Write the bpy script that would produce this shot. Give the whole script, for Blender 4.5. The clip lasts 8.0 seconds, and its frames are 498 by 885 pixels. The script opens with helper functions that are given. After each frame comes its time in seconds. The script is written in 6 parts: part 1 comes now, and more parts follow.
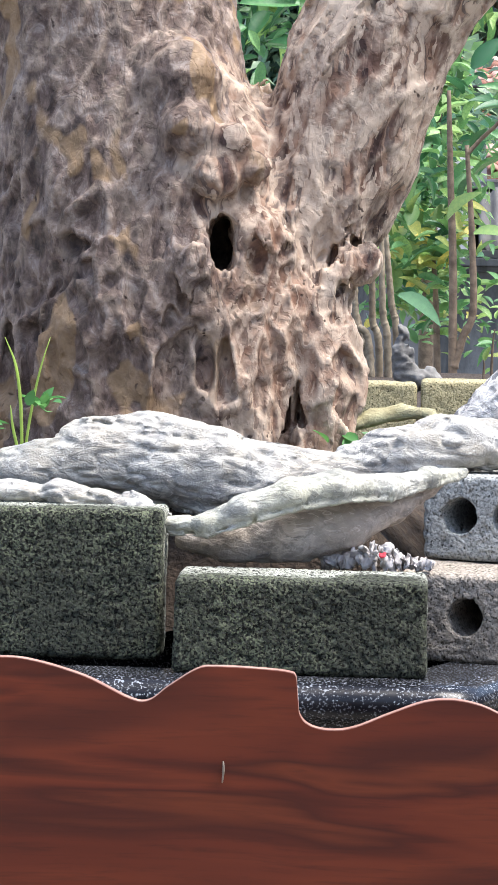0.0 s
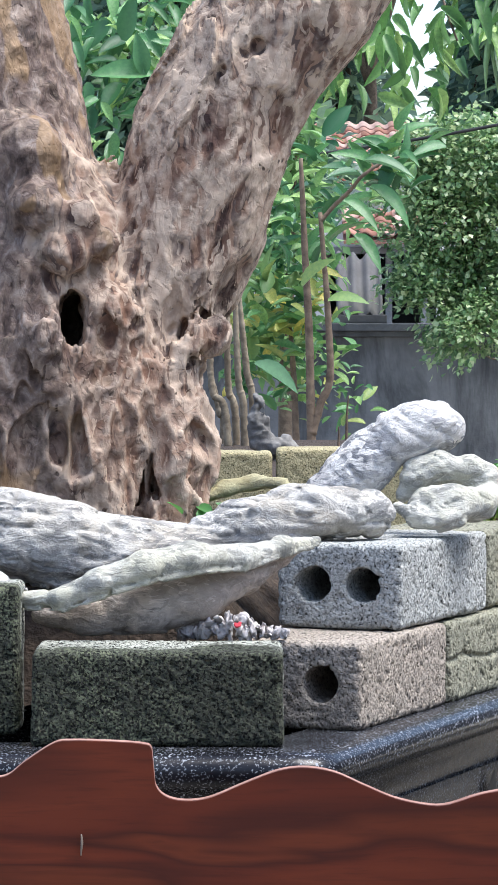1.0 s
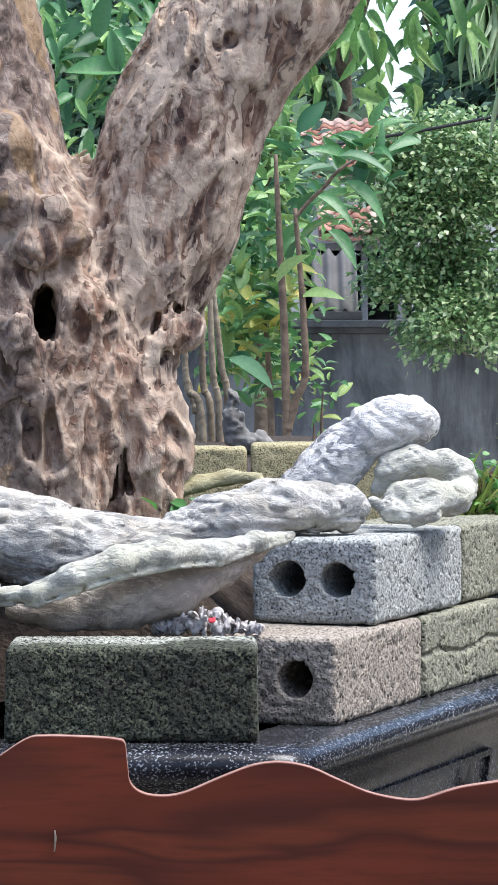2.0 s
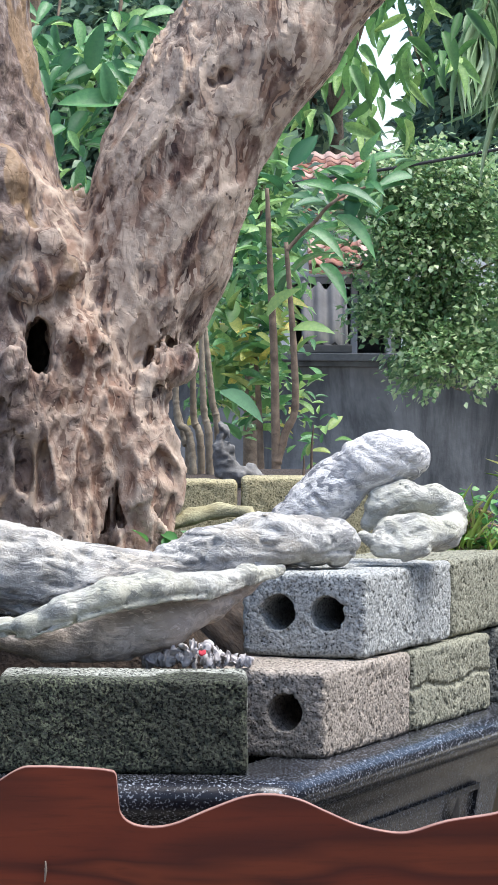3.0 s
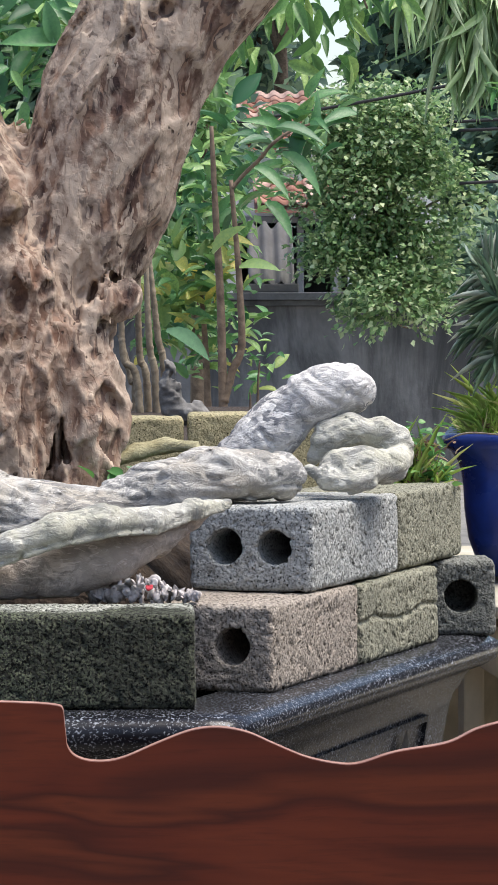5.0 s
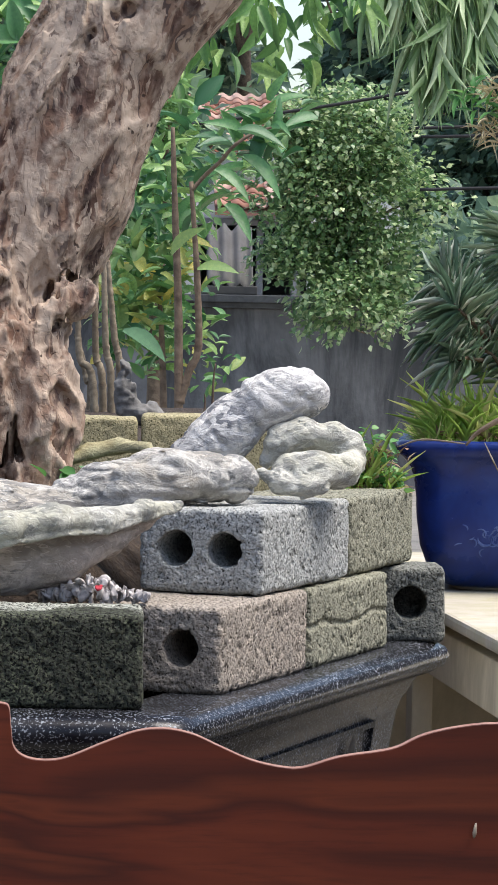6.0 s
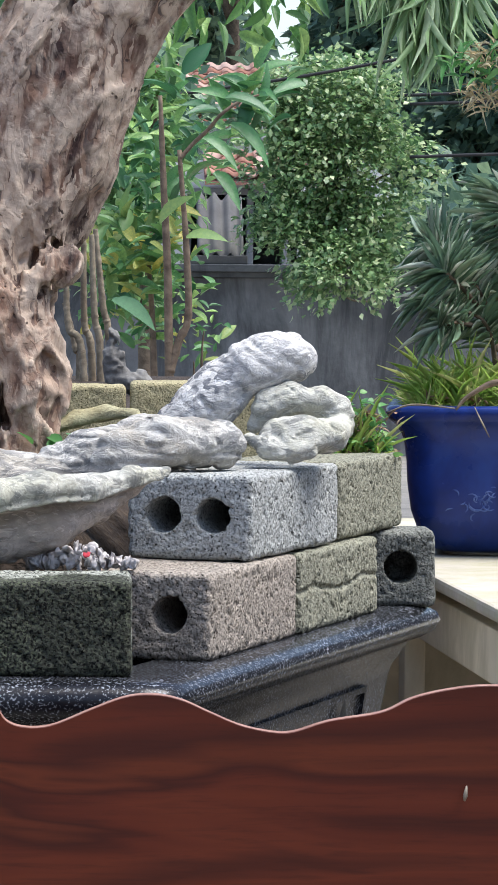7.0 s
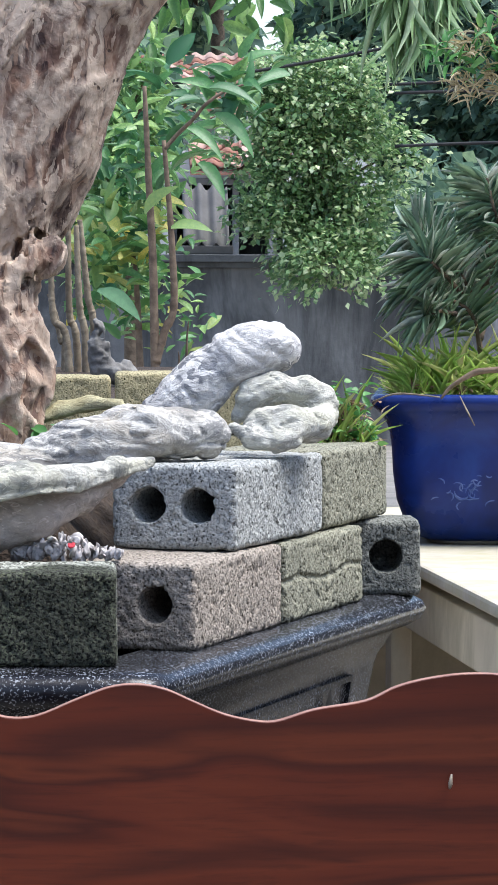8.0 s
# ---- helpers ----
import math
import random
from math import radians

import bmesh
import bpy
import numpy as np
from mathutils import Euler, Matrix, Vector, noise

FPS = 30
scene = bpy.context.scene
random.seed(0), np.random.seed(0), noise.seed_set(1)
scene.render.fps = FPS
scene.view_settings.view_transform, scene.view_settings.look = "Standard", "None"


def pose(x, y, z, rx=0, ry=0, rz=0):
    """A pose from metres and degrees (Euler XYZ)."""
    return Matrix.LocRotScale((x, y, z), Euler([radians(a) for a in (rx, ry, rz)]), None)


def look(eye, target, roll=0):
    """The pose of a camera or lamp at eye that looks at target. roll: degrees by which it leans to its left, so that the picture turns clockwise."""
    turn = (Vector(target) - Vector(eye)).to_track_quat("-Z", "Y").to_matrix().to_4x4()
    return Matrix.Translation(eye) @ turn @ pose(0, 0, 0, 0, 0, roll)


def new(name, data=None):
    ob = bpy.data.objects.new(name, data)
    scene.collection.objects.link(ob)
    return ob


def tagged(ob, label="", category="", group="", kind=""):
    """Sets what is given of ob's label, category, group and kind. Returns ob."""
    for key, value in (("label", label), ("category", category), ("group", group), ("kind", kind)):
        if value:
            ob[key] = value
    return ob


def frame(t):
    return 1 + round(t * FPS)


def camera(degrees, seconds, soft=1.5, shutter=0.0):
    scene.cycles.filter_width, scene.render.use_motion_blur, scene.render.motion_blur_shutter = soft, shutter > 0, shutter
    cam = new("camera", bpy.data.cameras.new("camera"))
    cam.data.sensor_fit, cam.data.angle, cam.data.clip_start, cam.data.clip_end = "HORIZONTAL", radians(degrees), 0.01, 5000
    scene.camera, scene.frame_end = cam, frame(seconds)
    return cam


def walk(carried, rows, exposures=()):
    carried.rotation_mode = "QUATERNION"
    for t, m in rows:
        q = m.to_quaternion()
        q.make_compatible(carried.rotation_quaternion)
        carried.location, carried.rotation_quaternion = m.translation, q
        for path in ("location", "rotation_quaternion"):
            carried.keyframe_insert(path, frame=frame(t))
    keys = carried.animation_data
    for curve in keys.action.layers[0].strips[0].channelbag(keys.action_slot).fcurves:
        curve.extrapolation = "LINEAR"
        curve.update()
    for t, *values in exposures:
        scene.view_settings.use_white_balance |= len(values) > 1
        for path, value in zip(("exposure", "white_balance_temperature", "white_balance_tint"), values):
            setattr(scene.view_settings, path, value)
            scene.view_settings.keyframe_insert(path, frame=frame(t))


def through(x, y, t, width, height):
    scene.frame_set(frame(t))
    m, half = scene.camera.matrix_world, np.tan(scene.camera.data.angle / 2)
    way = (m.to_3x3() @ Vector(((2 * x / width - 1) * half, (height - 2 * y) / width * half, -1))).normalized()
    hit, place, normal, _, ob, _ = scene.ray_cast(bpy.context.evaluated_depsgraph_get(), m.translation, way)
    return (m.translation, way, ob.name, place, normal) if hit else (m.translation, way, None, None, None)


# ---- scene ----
# ---------------------------------------------------------------- camera
cam = camera(8.080, 8.0, soft=0.8)
PATH = [
    (0.0, look((-0.0076, -0.0001, 1.3554), (-0.1664, 3.9919, 1.1602), 1.326)),
    (0.1, look((-0.0047, -0.0088, 1.3588), (-0.1197, 3.9855, 1.1839), 1.007)),
    (0.2, look((-0.0028, -0.0147, 1.3608), (-0.0886, 3.9809, 1.1997), 0.787)),
    (0.3, look((-0.0014, -0.0189, 1.3620), (-0.0670, 3.9775, 1.2108), 0.625)),
    (0.4, look((-0.0005, -0.0216, 1.3623), (-0.0540, 3.9753, 1.2175), 0.516)),
    (0.5, look((0.0000, -0.0232, 1.3620), (-0.0469, 3.9740, 1.2212), 0.445)),
    (1.0, look((0.0059, -0.0353, 1.3625), (0.0004, 3.9630, 1.2455), 0.070)),
    (1.5, look((0.0078, -0.0271, 1.3609), (0.0084, 3.9713, 1.2475), -0.221)),
    (1.7, look((0.0082, -0.0214, 1.3591), (0.0217, 3.9768, 1.2393), -0.199)),
    (2.8, look((0.0088, -0.0316, 1.3610), (0.0388, 3.9666, 1.2407), 0.173)),
    (2.9, look((0.0065, -0.0392, 1.3615), (0.0392, 3.9595, 1.2631), 0.296)),
    (3.0, look((0.0049, -0.0444, 1.3616), (0.0394, 3.9546, 1.2781), 0.373)),
    (3.1, look((0.0052, -0.0454, 1.3616), (0.0394, 3.9536, 1.2769), 0.376)),
    (3.2, look((0.0053, -0.0421, 1.3595), (0.0385, 3.9564, 1.2549), 0.409)),
    (3.5, look((0.0060, -0.0412, 1.3574), (0.0377, 3.9567, 1.2320), 0.446)),
    (4.0, look((0.0101, -0.0386, 1.3549), (0.0746, 3.9583, 1.2113), 0.322)),
    (4.5, look((0.0109, -0.0336, 1.3550), (0.0803, 3.9630, 1.2045), 0.290)),
    (4.7, look((0.0082, -0.0284, 1.3520), (0.0903, 3.9680, 1.2024), -0.044)),
    (5.8, look((0.0103, -0.0481, 1.3586), (0.1485, 3.9466, 1.2055), 0.270)),
    (6.0, look((0.0115, -0.0366, 1.3543), (0.1552, 3.9580, 1.2065), 1.075)),
    (6.5, look((0.0113, -0.0257, 1.3528), (0.1441, 3.9689, 1.1937), 1.159)),
    (7.0, look((0.0188, -0.0180, 1.3477), (0.1707, 3.9750, 1.1662), 0.469)),
    (7.5, look((0.0228, -0.0191, 1.3484), (0.2009, 3.9725, 1.1619), -0.087)),
    (8.0, look((0.0224, -0.0191, 1.3473), (0.1886, 3.9728, 1.1547), 0.143)),
]
walk(cam, PATH, exposures=((0.0, 1.85, 6500, 10), (0.5, 1.69, 6400, 10), (1.0, 1.50, 6200, 10), (3.0, 1.45, 6250, 10), (3.5, 1.30, 6450, 10), (4.0, 1.21, 6650, 10), (4.5, 1.14, 6700, 11),
                            (6.0, 1.15, 6680, 11), (6.5, 1.17, 6650, 11), (7.0, 1.27, 6320, 10), (7.5, 1.33, 6200, 10), (8.0, 1.41, 6200, 10)))

# ---------------------------------------------------------------- light
world = bpy.data.worlds.new("sky")
scene.world = world
world.use_nodes = True
wn = world.node_tree
sky = wn.nodes.new("ShaderNodeTexSky")
sky.sky_type = 'NISHITA'
sky.sun_disc = False
sky.sun_elevation, sky.sun_rotation = radians(66), radians(103)
sky.air_density, sky.dust_density, sky.ozone_density = 1.0, 2.0, 1.0
wn.links.new(sky.outputs[0], wn.nodes["Background"].inputs[0])
wn.nodes["Background"].inputs[1].default_value = 0.12
sun_data = bpy.data.lights.new("sun", 'SUN')
sun_data.energy, sun_data.angle, sun_data.color = 2.2, radians(32), (1.0, 0.97, 0.93)
sun = new("sun", sun_data)
sun.matrix_world = look((3.0, 3.2, 7.0), (0.0, 3.9, 0.0))


# ---------------------------------------------------------------- materials
class Nodes:
    """A node material with a Principled shader and short calls to add nodes."""

    def __init__(self, name):
        self.mat = bpy.data.materials.new(name)
        self.mat.use_nodes = True
        self.tree = self.mat.node_tree
        self.bsdf = self.tree.nodes["Principled BSDF"]
        self.out = self.tree.nodes["Material Output"]
        self.coord = self.tree.nodes.new("ShaderNodeTexCoord").outputs["Object"]

    def put(self, socket, value):
        if hasattr(value, "is_output"):
            self.tree.links.new(value, socket)
        else:
            socket.default_value = value

    def stretched(self, scale, turn=(0, 0, 0)):
        n = self.tree.nodes.new("ShaderNodeMapping")
        n.inputs["Scale"].default_value = scale
        n.inputs["Rotation"].default_value = turn
        self.put(n.inputs["Vector"], self.coord)
        return n.outputs[0]

    def noise(self, scale, detail=4.0, rough=0.55, distort=0.0, vector=None):
        n = self.tree.nodes.new("ShaderNodeTexNoise")
        self.put(n.inputs["Vector"], vector or self.coord)
        n.inputs["Scale"].default_value, n.inputs["Detail"].default_value = scale, detail
        n.inputs["Roughness"].default_value, n.inputs["Distortion"].default_value = rough, distort
        return n.outputs["Fac"]

    def cells(self, scale, feature='F1', out="Distance", vector=None, rand=1.0):
        n = self.tree.nodes.new("ShaderNodeTexVoronoi")
        n.feature = feature
        self.put(n.inputs["Vector"], vector or self.coord)
        n.inputs["Scale"].default_value, n.inputs["Randomness"].default_value = scale, rand
        return n.outputs[out]

    def ramp(self, fac, stops, hard=False):
        n = self.tree.nodes.new("ShaderNodeValToRGB")
        if hard:
            n.color_ramp.interpolation = 'CONSTANT'
        els = n.color_ramp.elements
        while len(els) < len(stops):
            els.new(0.5)
        for e, (p, c) in zip(els, stops):
            e.position = p
            e.color = (*c, 1) if not isinstance(c, (int, float)) else (c, c, c, 1)
        self.put(n.inputs[0], fac)
        return n.outputs[0]

    def mix(self, fac, a, b, how='MIX'):
        n = self.tree.nodes.new("ShaderNodeMix")
        n.data_type, n.blend_type = 'RGBA', how
        self.put(n.inputs[0], fac)
        for s, v in ((n.inputs[6], a), (n.inputs[7], b)):
            self.put(s, (*v, 1) if isinstance(v, tuple) and len(v) == 3 else v)
        return n.outputs[2]

    def math(self, op, a, b=0.5):
        n = self.tree.nodes.new("ShaderNodeMath")
        n.operation = op
        self.put(n.inputs[0], a), self.put(n.inputs[1], b)
        return n.outputs[0]

    def warp(self, vector, scale, amount):
        n = self.tree.nodes.new("ShaderNodeTexNoise")
        self.put(n.inputs["Vector"], self.coord)
        n.inputs["Scale"].default_value, n.inputs["Detail"].default_value = scale, 2.0
        k = self.tree.nodes.new("ShaderNodeVectorMath")
        k.operation = 'MULTIPLY_ADD'
        self.put(k.inputs[0], n.outputs["Color"])
        k.inputs[1].default_value = (amount, amount, amount)
        self.put(k.inputs[2], vector)
        return k.outputs[0]

    def axis(self, name):
        n = self.tree.nodes.new("ShaderNodeSeparateXYZ")
        self.put(n.inputs[0], self.coord)
        return n.outputs[name]

    def random(self, island=False):
        if island:
            return self.tree.nodes.new("ShaderNodeNewGeometry").outputs["Random Per Island"]
        return self.tree.nodes.new("ShaderNodeObjectInfo").outputs["Random"]

    def done(self, colour, rough=0.8, bump=None, strength=0.5, dist=0.002, metal=0.0, coat=0.0, spec=0.5):
        b = self.bsdf.inputs
        self.put(b["Base Color"], (*colour, 1) if isinstance(colour, tuple) and len(colour) == 3 else colour)
        self.put(b["Roughness"], rough)
        b["Metallic"].default_value, b["Coat Weight"].default_value = metal, coat
        b["Coat Roughness"].default_value = 0.12
        b["Specular IOR Level"].default_value = spec
        if bump is not None:
            n = self.tree.nodes.new("ShaderNodeBump")
            n.inputs["Strength"].default_value, n.inputs["Distance"].default_value = strength, dist
            self.put(n.inputs["Height"], bump)
            self.put(b["Normal"], n.outputs[0])
        return self.mat


def bark_material():
    m = Nodes("bark")

    def flow(squeeze, turn, scale, bend):
        return m.warp(m.stretched((1.0, 1.0, squeeze), (0, radians(turn), 0)), scale, bend)

    # bark shed in layers: each field's steps lay bare an older or a younger skin
    shed = m.noise(15, 2.2, 0.52, 1.1, flow(0.34, -26, 34, 0.016))
    col = m.ramp(shed, [(0.385, (0.038, 0.020, 0.017)), (0.397, (0.095, 0.050, 0.036)), (0.445, (0.120, 0.066, 0.046)), (0.455, (0.29, 0.186, 0.130)), (0.505, (0.26, 0.163, 0.112)),
                        (0.515, (0.095, 0.066, 0.056)), (0.550, (0.115, 0.082, 0.070)), (0.560, (0.43, 0.315, 0.230)), (0.64, (0.60, 0.47, 0.355))])
    chips = m.noise(38, 2.5, 0.55, 1.2, flow(0.40, -22, 60, 0.012))
    col = m.mix(m.ramp(chips, [(0.578, 0.0), (0.592, 0.85)]), col, m.ramp(m.noise(90, 3), [(0.35, (0.36, 0.265, 0.195)), (0.65, (0.55, 0.44, 0.34))]))
    col = m.mix(m.ramp(chips, [(0.405, 0.85), (0.418, 0.0)]), col, m.ramp(m.noise(70, 3), [(0.35, (0.06, 0.034, 0.028)), (0.65, (0.15, 0.085, 0.062))]))
    rust = m.noise(10, 4, 0.6, 0.8, m.stretched((1, 1, 0.6)))
    rust = m.math('ADD', rust, m.math('MULTIPLY', m.math('MAXIMUM', m.math('SUBTRACT', 1.44, m.axis("Z")), 0.0), 0.55))
    col = m.mix(m.ramp(rust, [(0.52, 0.0), (0.68, 0.7)]), col, m.ramp(m.noise(26, 4, 0.6, 0.6), [(0.36, (0.10, 0.050, 0.033)), (0.5, (0.225, 0.120, 0.074)), (0.66, (0.32, 0.195, 0.130))]))
    col = m.mix(m.ramp(m.noise(48, 5, 0.65), [(0.34, 0.45), (0.46, 0.0)]), col, (0.10, 0.06, 0.045))
    fibre = m.noise(46, 4, 0.6, 0.5, flow(0.14, -25, 22, 0.02))
    col = m.mix(m.ramp(fibre, [(0.60, 0.0), (0.68, 0.5)]), col, (0.54, 0.43, 0.33))
    # paler along the ridges round the hollows
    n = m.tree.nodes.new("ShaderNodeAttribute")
    n.attribute_name = "ridge_pale"
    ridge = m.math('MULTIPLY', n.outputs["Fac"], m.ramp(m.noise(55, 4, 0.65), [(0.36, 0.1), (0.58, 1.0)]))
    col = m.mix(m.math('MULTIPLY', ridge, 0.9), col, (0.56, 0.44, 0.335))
    # greyer and darker towards the left and upwards, with tan flakes
    left = m.math('MULTIPLY_ADD', m.axis("X"), -2.8)
    left.node.inputs[2].default_value = -0.60
    left = m.math('ADD', left, m.math('MULTIPLY', m.math('MAXIMUM', m.math('SUBTRACT', m.axis("Z"), 1.5), 0.0), 0.9))
    grey = m.ramp(m.math('ADD', m.noise(8, 4, 0.6, 0.8), left), [(0.42, 0.0), (0.66, 0.9)])
    dull = m.ramp(m.noise(38, 5, 0.68, 0.8, m.stretched((1, 1, 0.7))), [(0.36, (0.022, 0.016, 0.014)), (0.46, (0.075, 0.052, 0.043)), (0.55, (0.140, 0.102, 0.086)), (0.66, (0.28, 0.235, 0.205))])
    col = m.mix(m.math('MULTIPLY', grey, m.math('SUBTRACT', 1.0, m.math('MULTIPLY', ridge, 0.35))), col, dull)
    tan = m.ramp(m.noise(9, 2, 0.4, 0.3, m.stretched((1.7, 1.7, 0.9))), [(0.585, 0.0), (0.61, 0.8)])
    col = m.mix(m.math('MULTIPLY', tan, grey), col, m.ramp(m.noise(60, 3), [(0.3, (0.20, 0.125, 0.065)), (0.7, (0.33, 0.22, 0.12))]))
    # dark pocks and insect holes
    pock = m.ramp(m.cells(62, 'F1', "Distance", m.warp(m.stretched((1, 1, 0.75)), 60, 0.02)), [(0.10, 1.0), (0.20, 0.0)])
    pock = m.math('MULTIPLY', pock, m.ramp(m.noise(14, 2), [(0.50, 0.0), (0.60, 0.9)]))
    col = m.mix(pock, col, (0.045, 0.027, 0.022))
    layer = m.math('ADD', m.ramp(shed, [(0.38, 0.0), (0.39, 0.35), (0.44, 0.35), (0.45, 0.7), (0.56, 0.7), (0.57, 1.0)]), m.ramp(chips, [(0.40, 0.0), (0.42, 0.4), (0.575, 0.4), (0.595, 0.8)]))
    h = m.math('ADD', m.math('MULTIPLY', layer, 0.34), m.math('MULTIPLY', m.noise(55, 4, 0.5, 0.3), 0.9))
    h = m.math('SUBTRACT', h, m.math('MULTIPLY', pock, 0.3))
    return m.done(col, m.ramp(m.noise(20), [(0.3, 0.55), (0.7, 0.85)]), h, 0.8, 0.006, spec=0.25)


def block_material(name, pale, dark, moss=0.0, moss_col=(0.05, 0.065, 0.03)):
    m = Nodes(name)
    grain = m.noise(330, 2, 0.55)
    col = m.mix(m.ramp(grain, [(0.42, 0.0), (0.50, 1.0)]), dark, pale)
    agg = m.cells(330, 'F1', "Color")
    col = m.mix(0.35, col, m.mix(agg, dark, tuple(min(1, c * 1.6) for c in pale)))
    big = m.noise(13, 4, 0.6, 0.5)
    col = m.mix(m.ramp(big, [(0.40, 0.0), (0.70, 0.35)]), col, tuple(c * 0.55 for c in pale))
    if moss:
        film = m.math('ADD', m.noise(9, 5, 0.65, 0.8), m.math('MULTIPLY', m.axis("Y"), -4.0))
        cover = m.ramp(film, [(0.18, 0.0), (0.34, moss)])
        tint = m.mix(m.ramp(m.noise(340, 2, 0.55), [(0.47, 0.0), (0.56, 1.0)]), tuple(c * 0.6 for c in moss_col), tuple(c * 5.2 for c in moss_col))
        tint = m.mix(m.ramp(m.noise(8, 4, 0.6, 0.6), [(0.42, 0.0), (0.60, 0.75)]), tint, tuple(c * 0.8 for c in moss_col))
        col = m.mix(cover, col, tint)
    # pores: dented in the bump, their inner shade put into the colour
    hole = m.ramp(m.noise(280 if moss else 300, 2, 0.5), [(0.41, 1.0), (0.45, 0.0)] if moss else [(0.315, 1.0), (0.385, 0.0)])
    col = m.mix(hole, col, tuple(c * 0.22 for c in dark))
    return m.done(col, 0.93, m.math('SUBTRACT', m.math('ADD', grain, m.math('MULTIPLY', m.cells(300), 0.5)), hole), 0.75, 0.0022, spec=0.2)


def cloth_material(name, base, soil, lean=14, spots=0.5):
    m = Nodes(name)
    lie = m.stretched((0.45, 1, 1.2), (0, radians(lean), 0))
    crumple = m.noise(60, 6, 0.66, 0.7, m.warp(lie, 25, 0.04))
    # low parts of the crumple bump coloured darker, painting shade into the creases
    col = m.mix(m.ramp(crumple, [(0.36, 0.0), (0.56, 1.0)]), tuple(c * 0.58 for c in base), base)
    dirt = m.noise(11, 5, 0.65, 0.8)
    col = m.mix(m.ramp(dirt, [(0.44, 0.0), (0.58, 0.75)]), col, soil)
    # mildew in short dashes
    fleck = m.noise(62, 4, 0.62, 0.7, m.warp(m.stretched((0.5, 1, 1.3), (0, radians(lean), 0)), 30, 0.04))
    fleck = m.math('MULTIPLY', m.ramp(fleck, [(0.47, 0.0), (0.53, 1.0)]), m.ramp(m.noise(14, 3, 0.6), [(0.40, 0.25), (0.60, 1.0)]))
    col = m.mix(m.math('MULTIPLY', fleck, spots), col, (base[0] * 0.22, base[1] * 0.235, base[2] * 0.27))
    # pale stray threads
    thread = m.noise(150, 2, 0.55, 1.0, m.warp(m.stretched((0.10, 1, 1.5), (0, radians(lean), 0)), 16, 0.07))
    col = m.mix(m.ramp(thread, [(0.61, 0.0), (0.69, 0.6)]), col, tuple(min(0.80, c * 1.3) for c in base))
    col = m.mix(m.ramp(thread, [(0.28, 0.4), (0.36, 0.0)]), col, tuple(c * 0.45 for c in base))
    weave = m.noise(420, 2, 0.5)
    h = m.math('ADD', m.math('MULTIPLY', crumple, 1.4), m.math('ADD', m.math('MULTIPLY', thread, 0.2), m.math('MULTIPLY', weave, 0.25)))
    return m.done(col, 0.95, h, 0.75, 0.0045, spec=0.1)


def leaf_material(name, low, high, extra=None, gloss=0.45, through=0.35, island=True):
    m = Nodes(name)
    stops = [(0.0, low), (0.6, high)]
    if extra:
        stops.append((0.93, extra))
    r1 = m.random(island)
    col = m.ramp(r1, stops)
    col = m.mix(m.ramp(m.noise(14, 3), [(0.35, 0.0), (0.7, 0.5)]), col, low)
    m.done(col, gloss, m.noise(60, 2), 0.25, 0.004, spec=0.5)
    t = m.tree.nodes.new("ShaderNodeBsdfTranslucent")
    m.put(t.inputs[0], col)
    x = m.tree.nodes.new("ShaderNodeMixShader")
    x.inputs[0].default_value = through
    m.put(x.inputs[1], m.bsdf.outputs[0]), m.put(x.inputs[2], t.outputs[0])
    m.put(m.out.inputs[0], x.outputs[0])
    return m.mat


def wood_material():
    m = Nodes("varnished_wood")
    v = m.warp(m.stretched((1.0, 5, 9)), 2.2, 0.45)
    g = m.noise(1.7, 3, 0.5, 0.8, v)
    col = m.ramp(g, [(0.30, (0.0393, 0.0112, 0.0075)), (0.40, (0.0862, 0.0206, 0.0112)), (0.47, (0.1265, 0.0281, 0.0131)), (0.55, (0.0984, 0.0216, 0.0112)), (0.61, (0.0581, 0.0150, 0.0094)), (0.67, (0.1219, 0.0291, 0.0131)), (0.78, (0.0469, 0.0131, 0.0094))])
    fine = m.noise(14, 5, 0.65, 0.5, m.warp(m.stretched((1.0, 5, 16)), 3, 0.25))
    col = m.mix(m.ramp(fine, [(0.50, 0.0), (0.72, 0.4)]), col, (0.036, 0.012, 0.009))
    return m.done(col, m.ramp(m.noise(9), [(0.3, 0.40), (0.7, 0.55)]), fine, 0.05, 0.001, coat=0.03, spec=0.17)


def glaze_material():
    m = Nodes("speckled_black_glaze")
    sp = m.noise(330, 2, 0.6)
    fall = m.ramp(m.noise(18, 4, 0.6), [(0.42, 0.35), (0.62, 0.95)])
    dust = m.math('MULTIPLY', m.ramp(sp, [(0.58, 0.0), (0.63, 0.9)]), fall)
    col = m.mix(dust, m.ramp(m.noise(8, 4), [(0.3, (0.006, 0.0065, 0.009)), (0.7, (0.018, 0.019, 0.023))]), (0.33, 0.35, 0.385))
    return m.done(col, m.mix(dust, (0.24, 0.24, 0.24), (0.8, 0.8, 0.8)), m.noise(60, 3), 0.2, 0.003, spec=0.24)


def plain_material(name, a, b, scale, rough=0.9, bump=60, strength=0.3, dist=0.004, stain=None, stain_scale=2.0, tall=1.0):
    m = Nodes(name)
    col = m.ramp(m.noise(scale, 5, 0.6, 0.4), [(0.32, a), (0.68, b)])
    if stain:
        s = m.noise(stain_scale, 6, 0.7, 0.6, m.stretched((1, 1, tall)))
        col = m.mix(m.ramp(s, [(0.42, 0.0), (0.62, 0.85)]), col, stain)
    return m.done(col, rough, m.noise(bump, 4), strength, dist, spec=0.3)


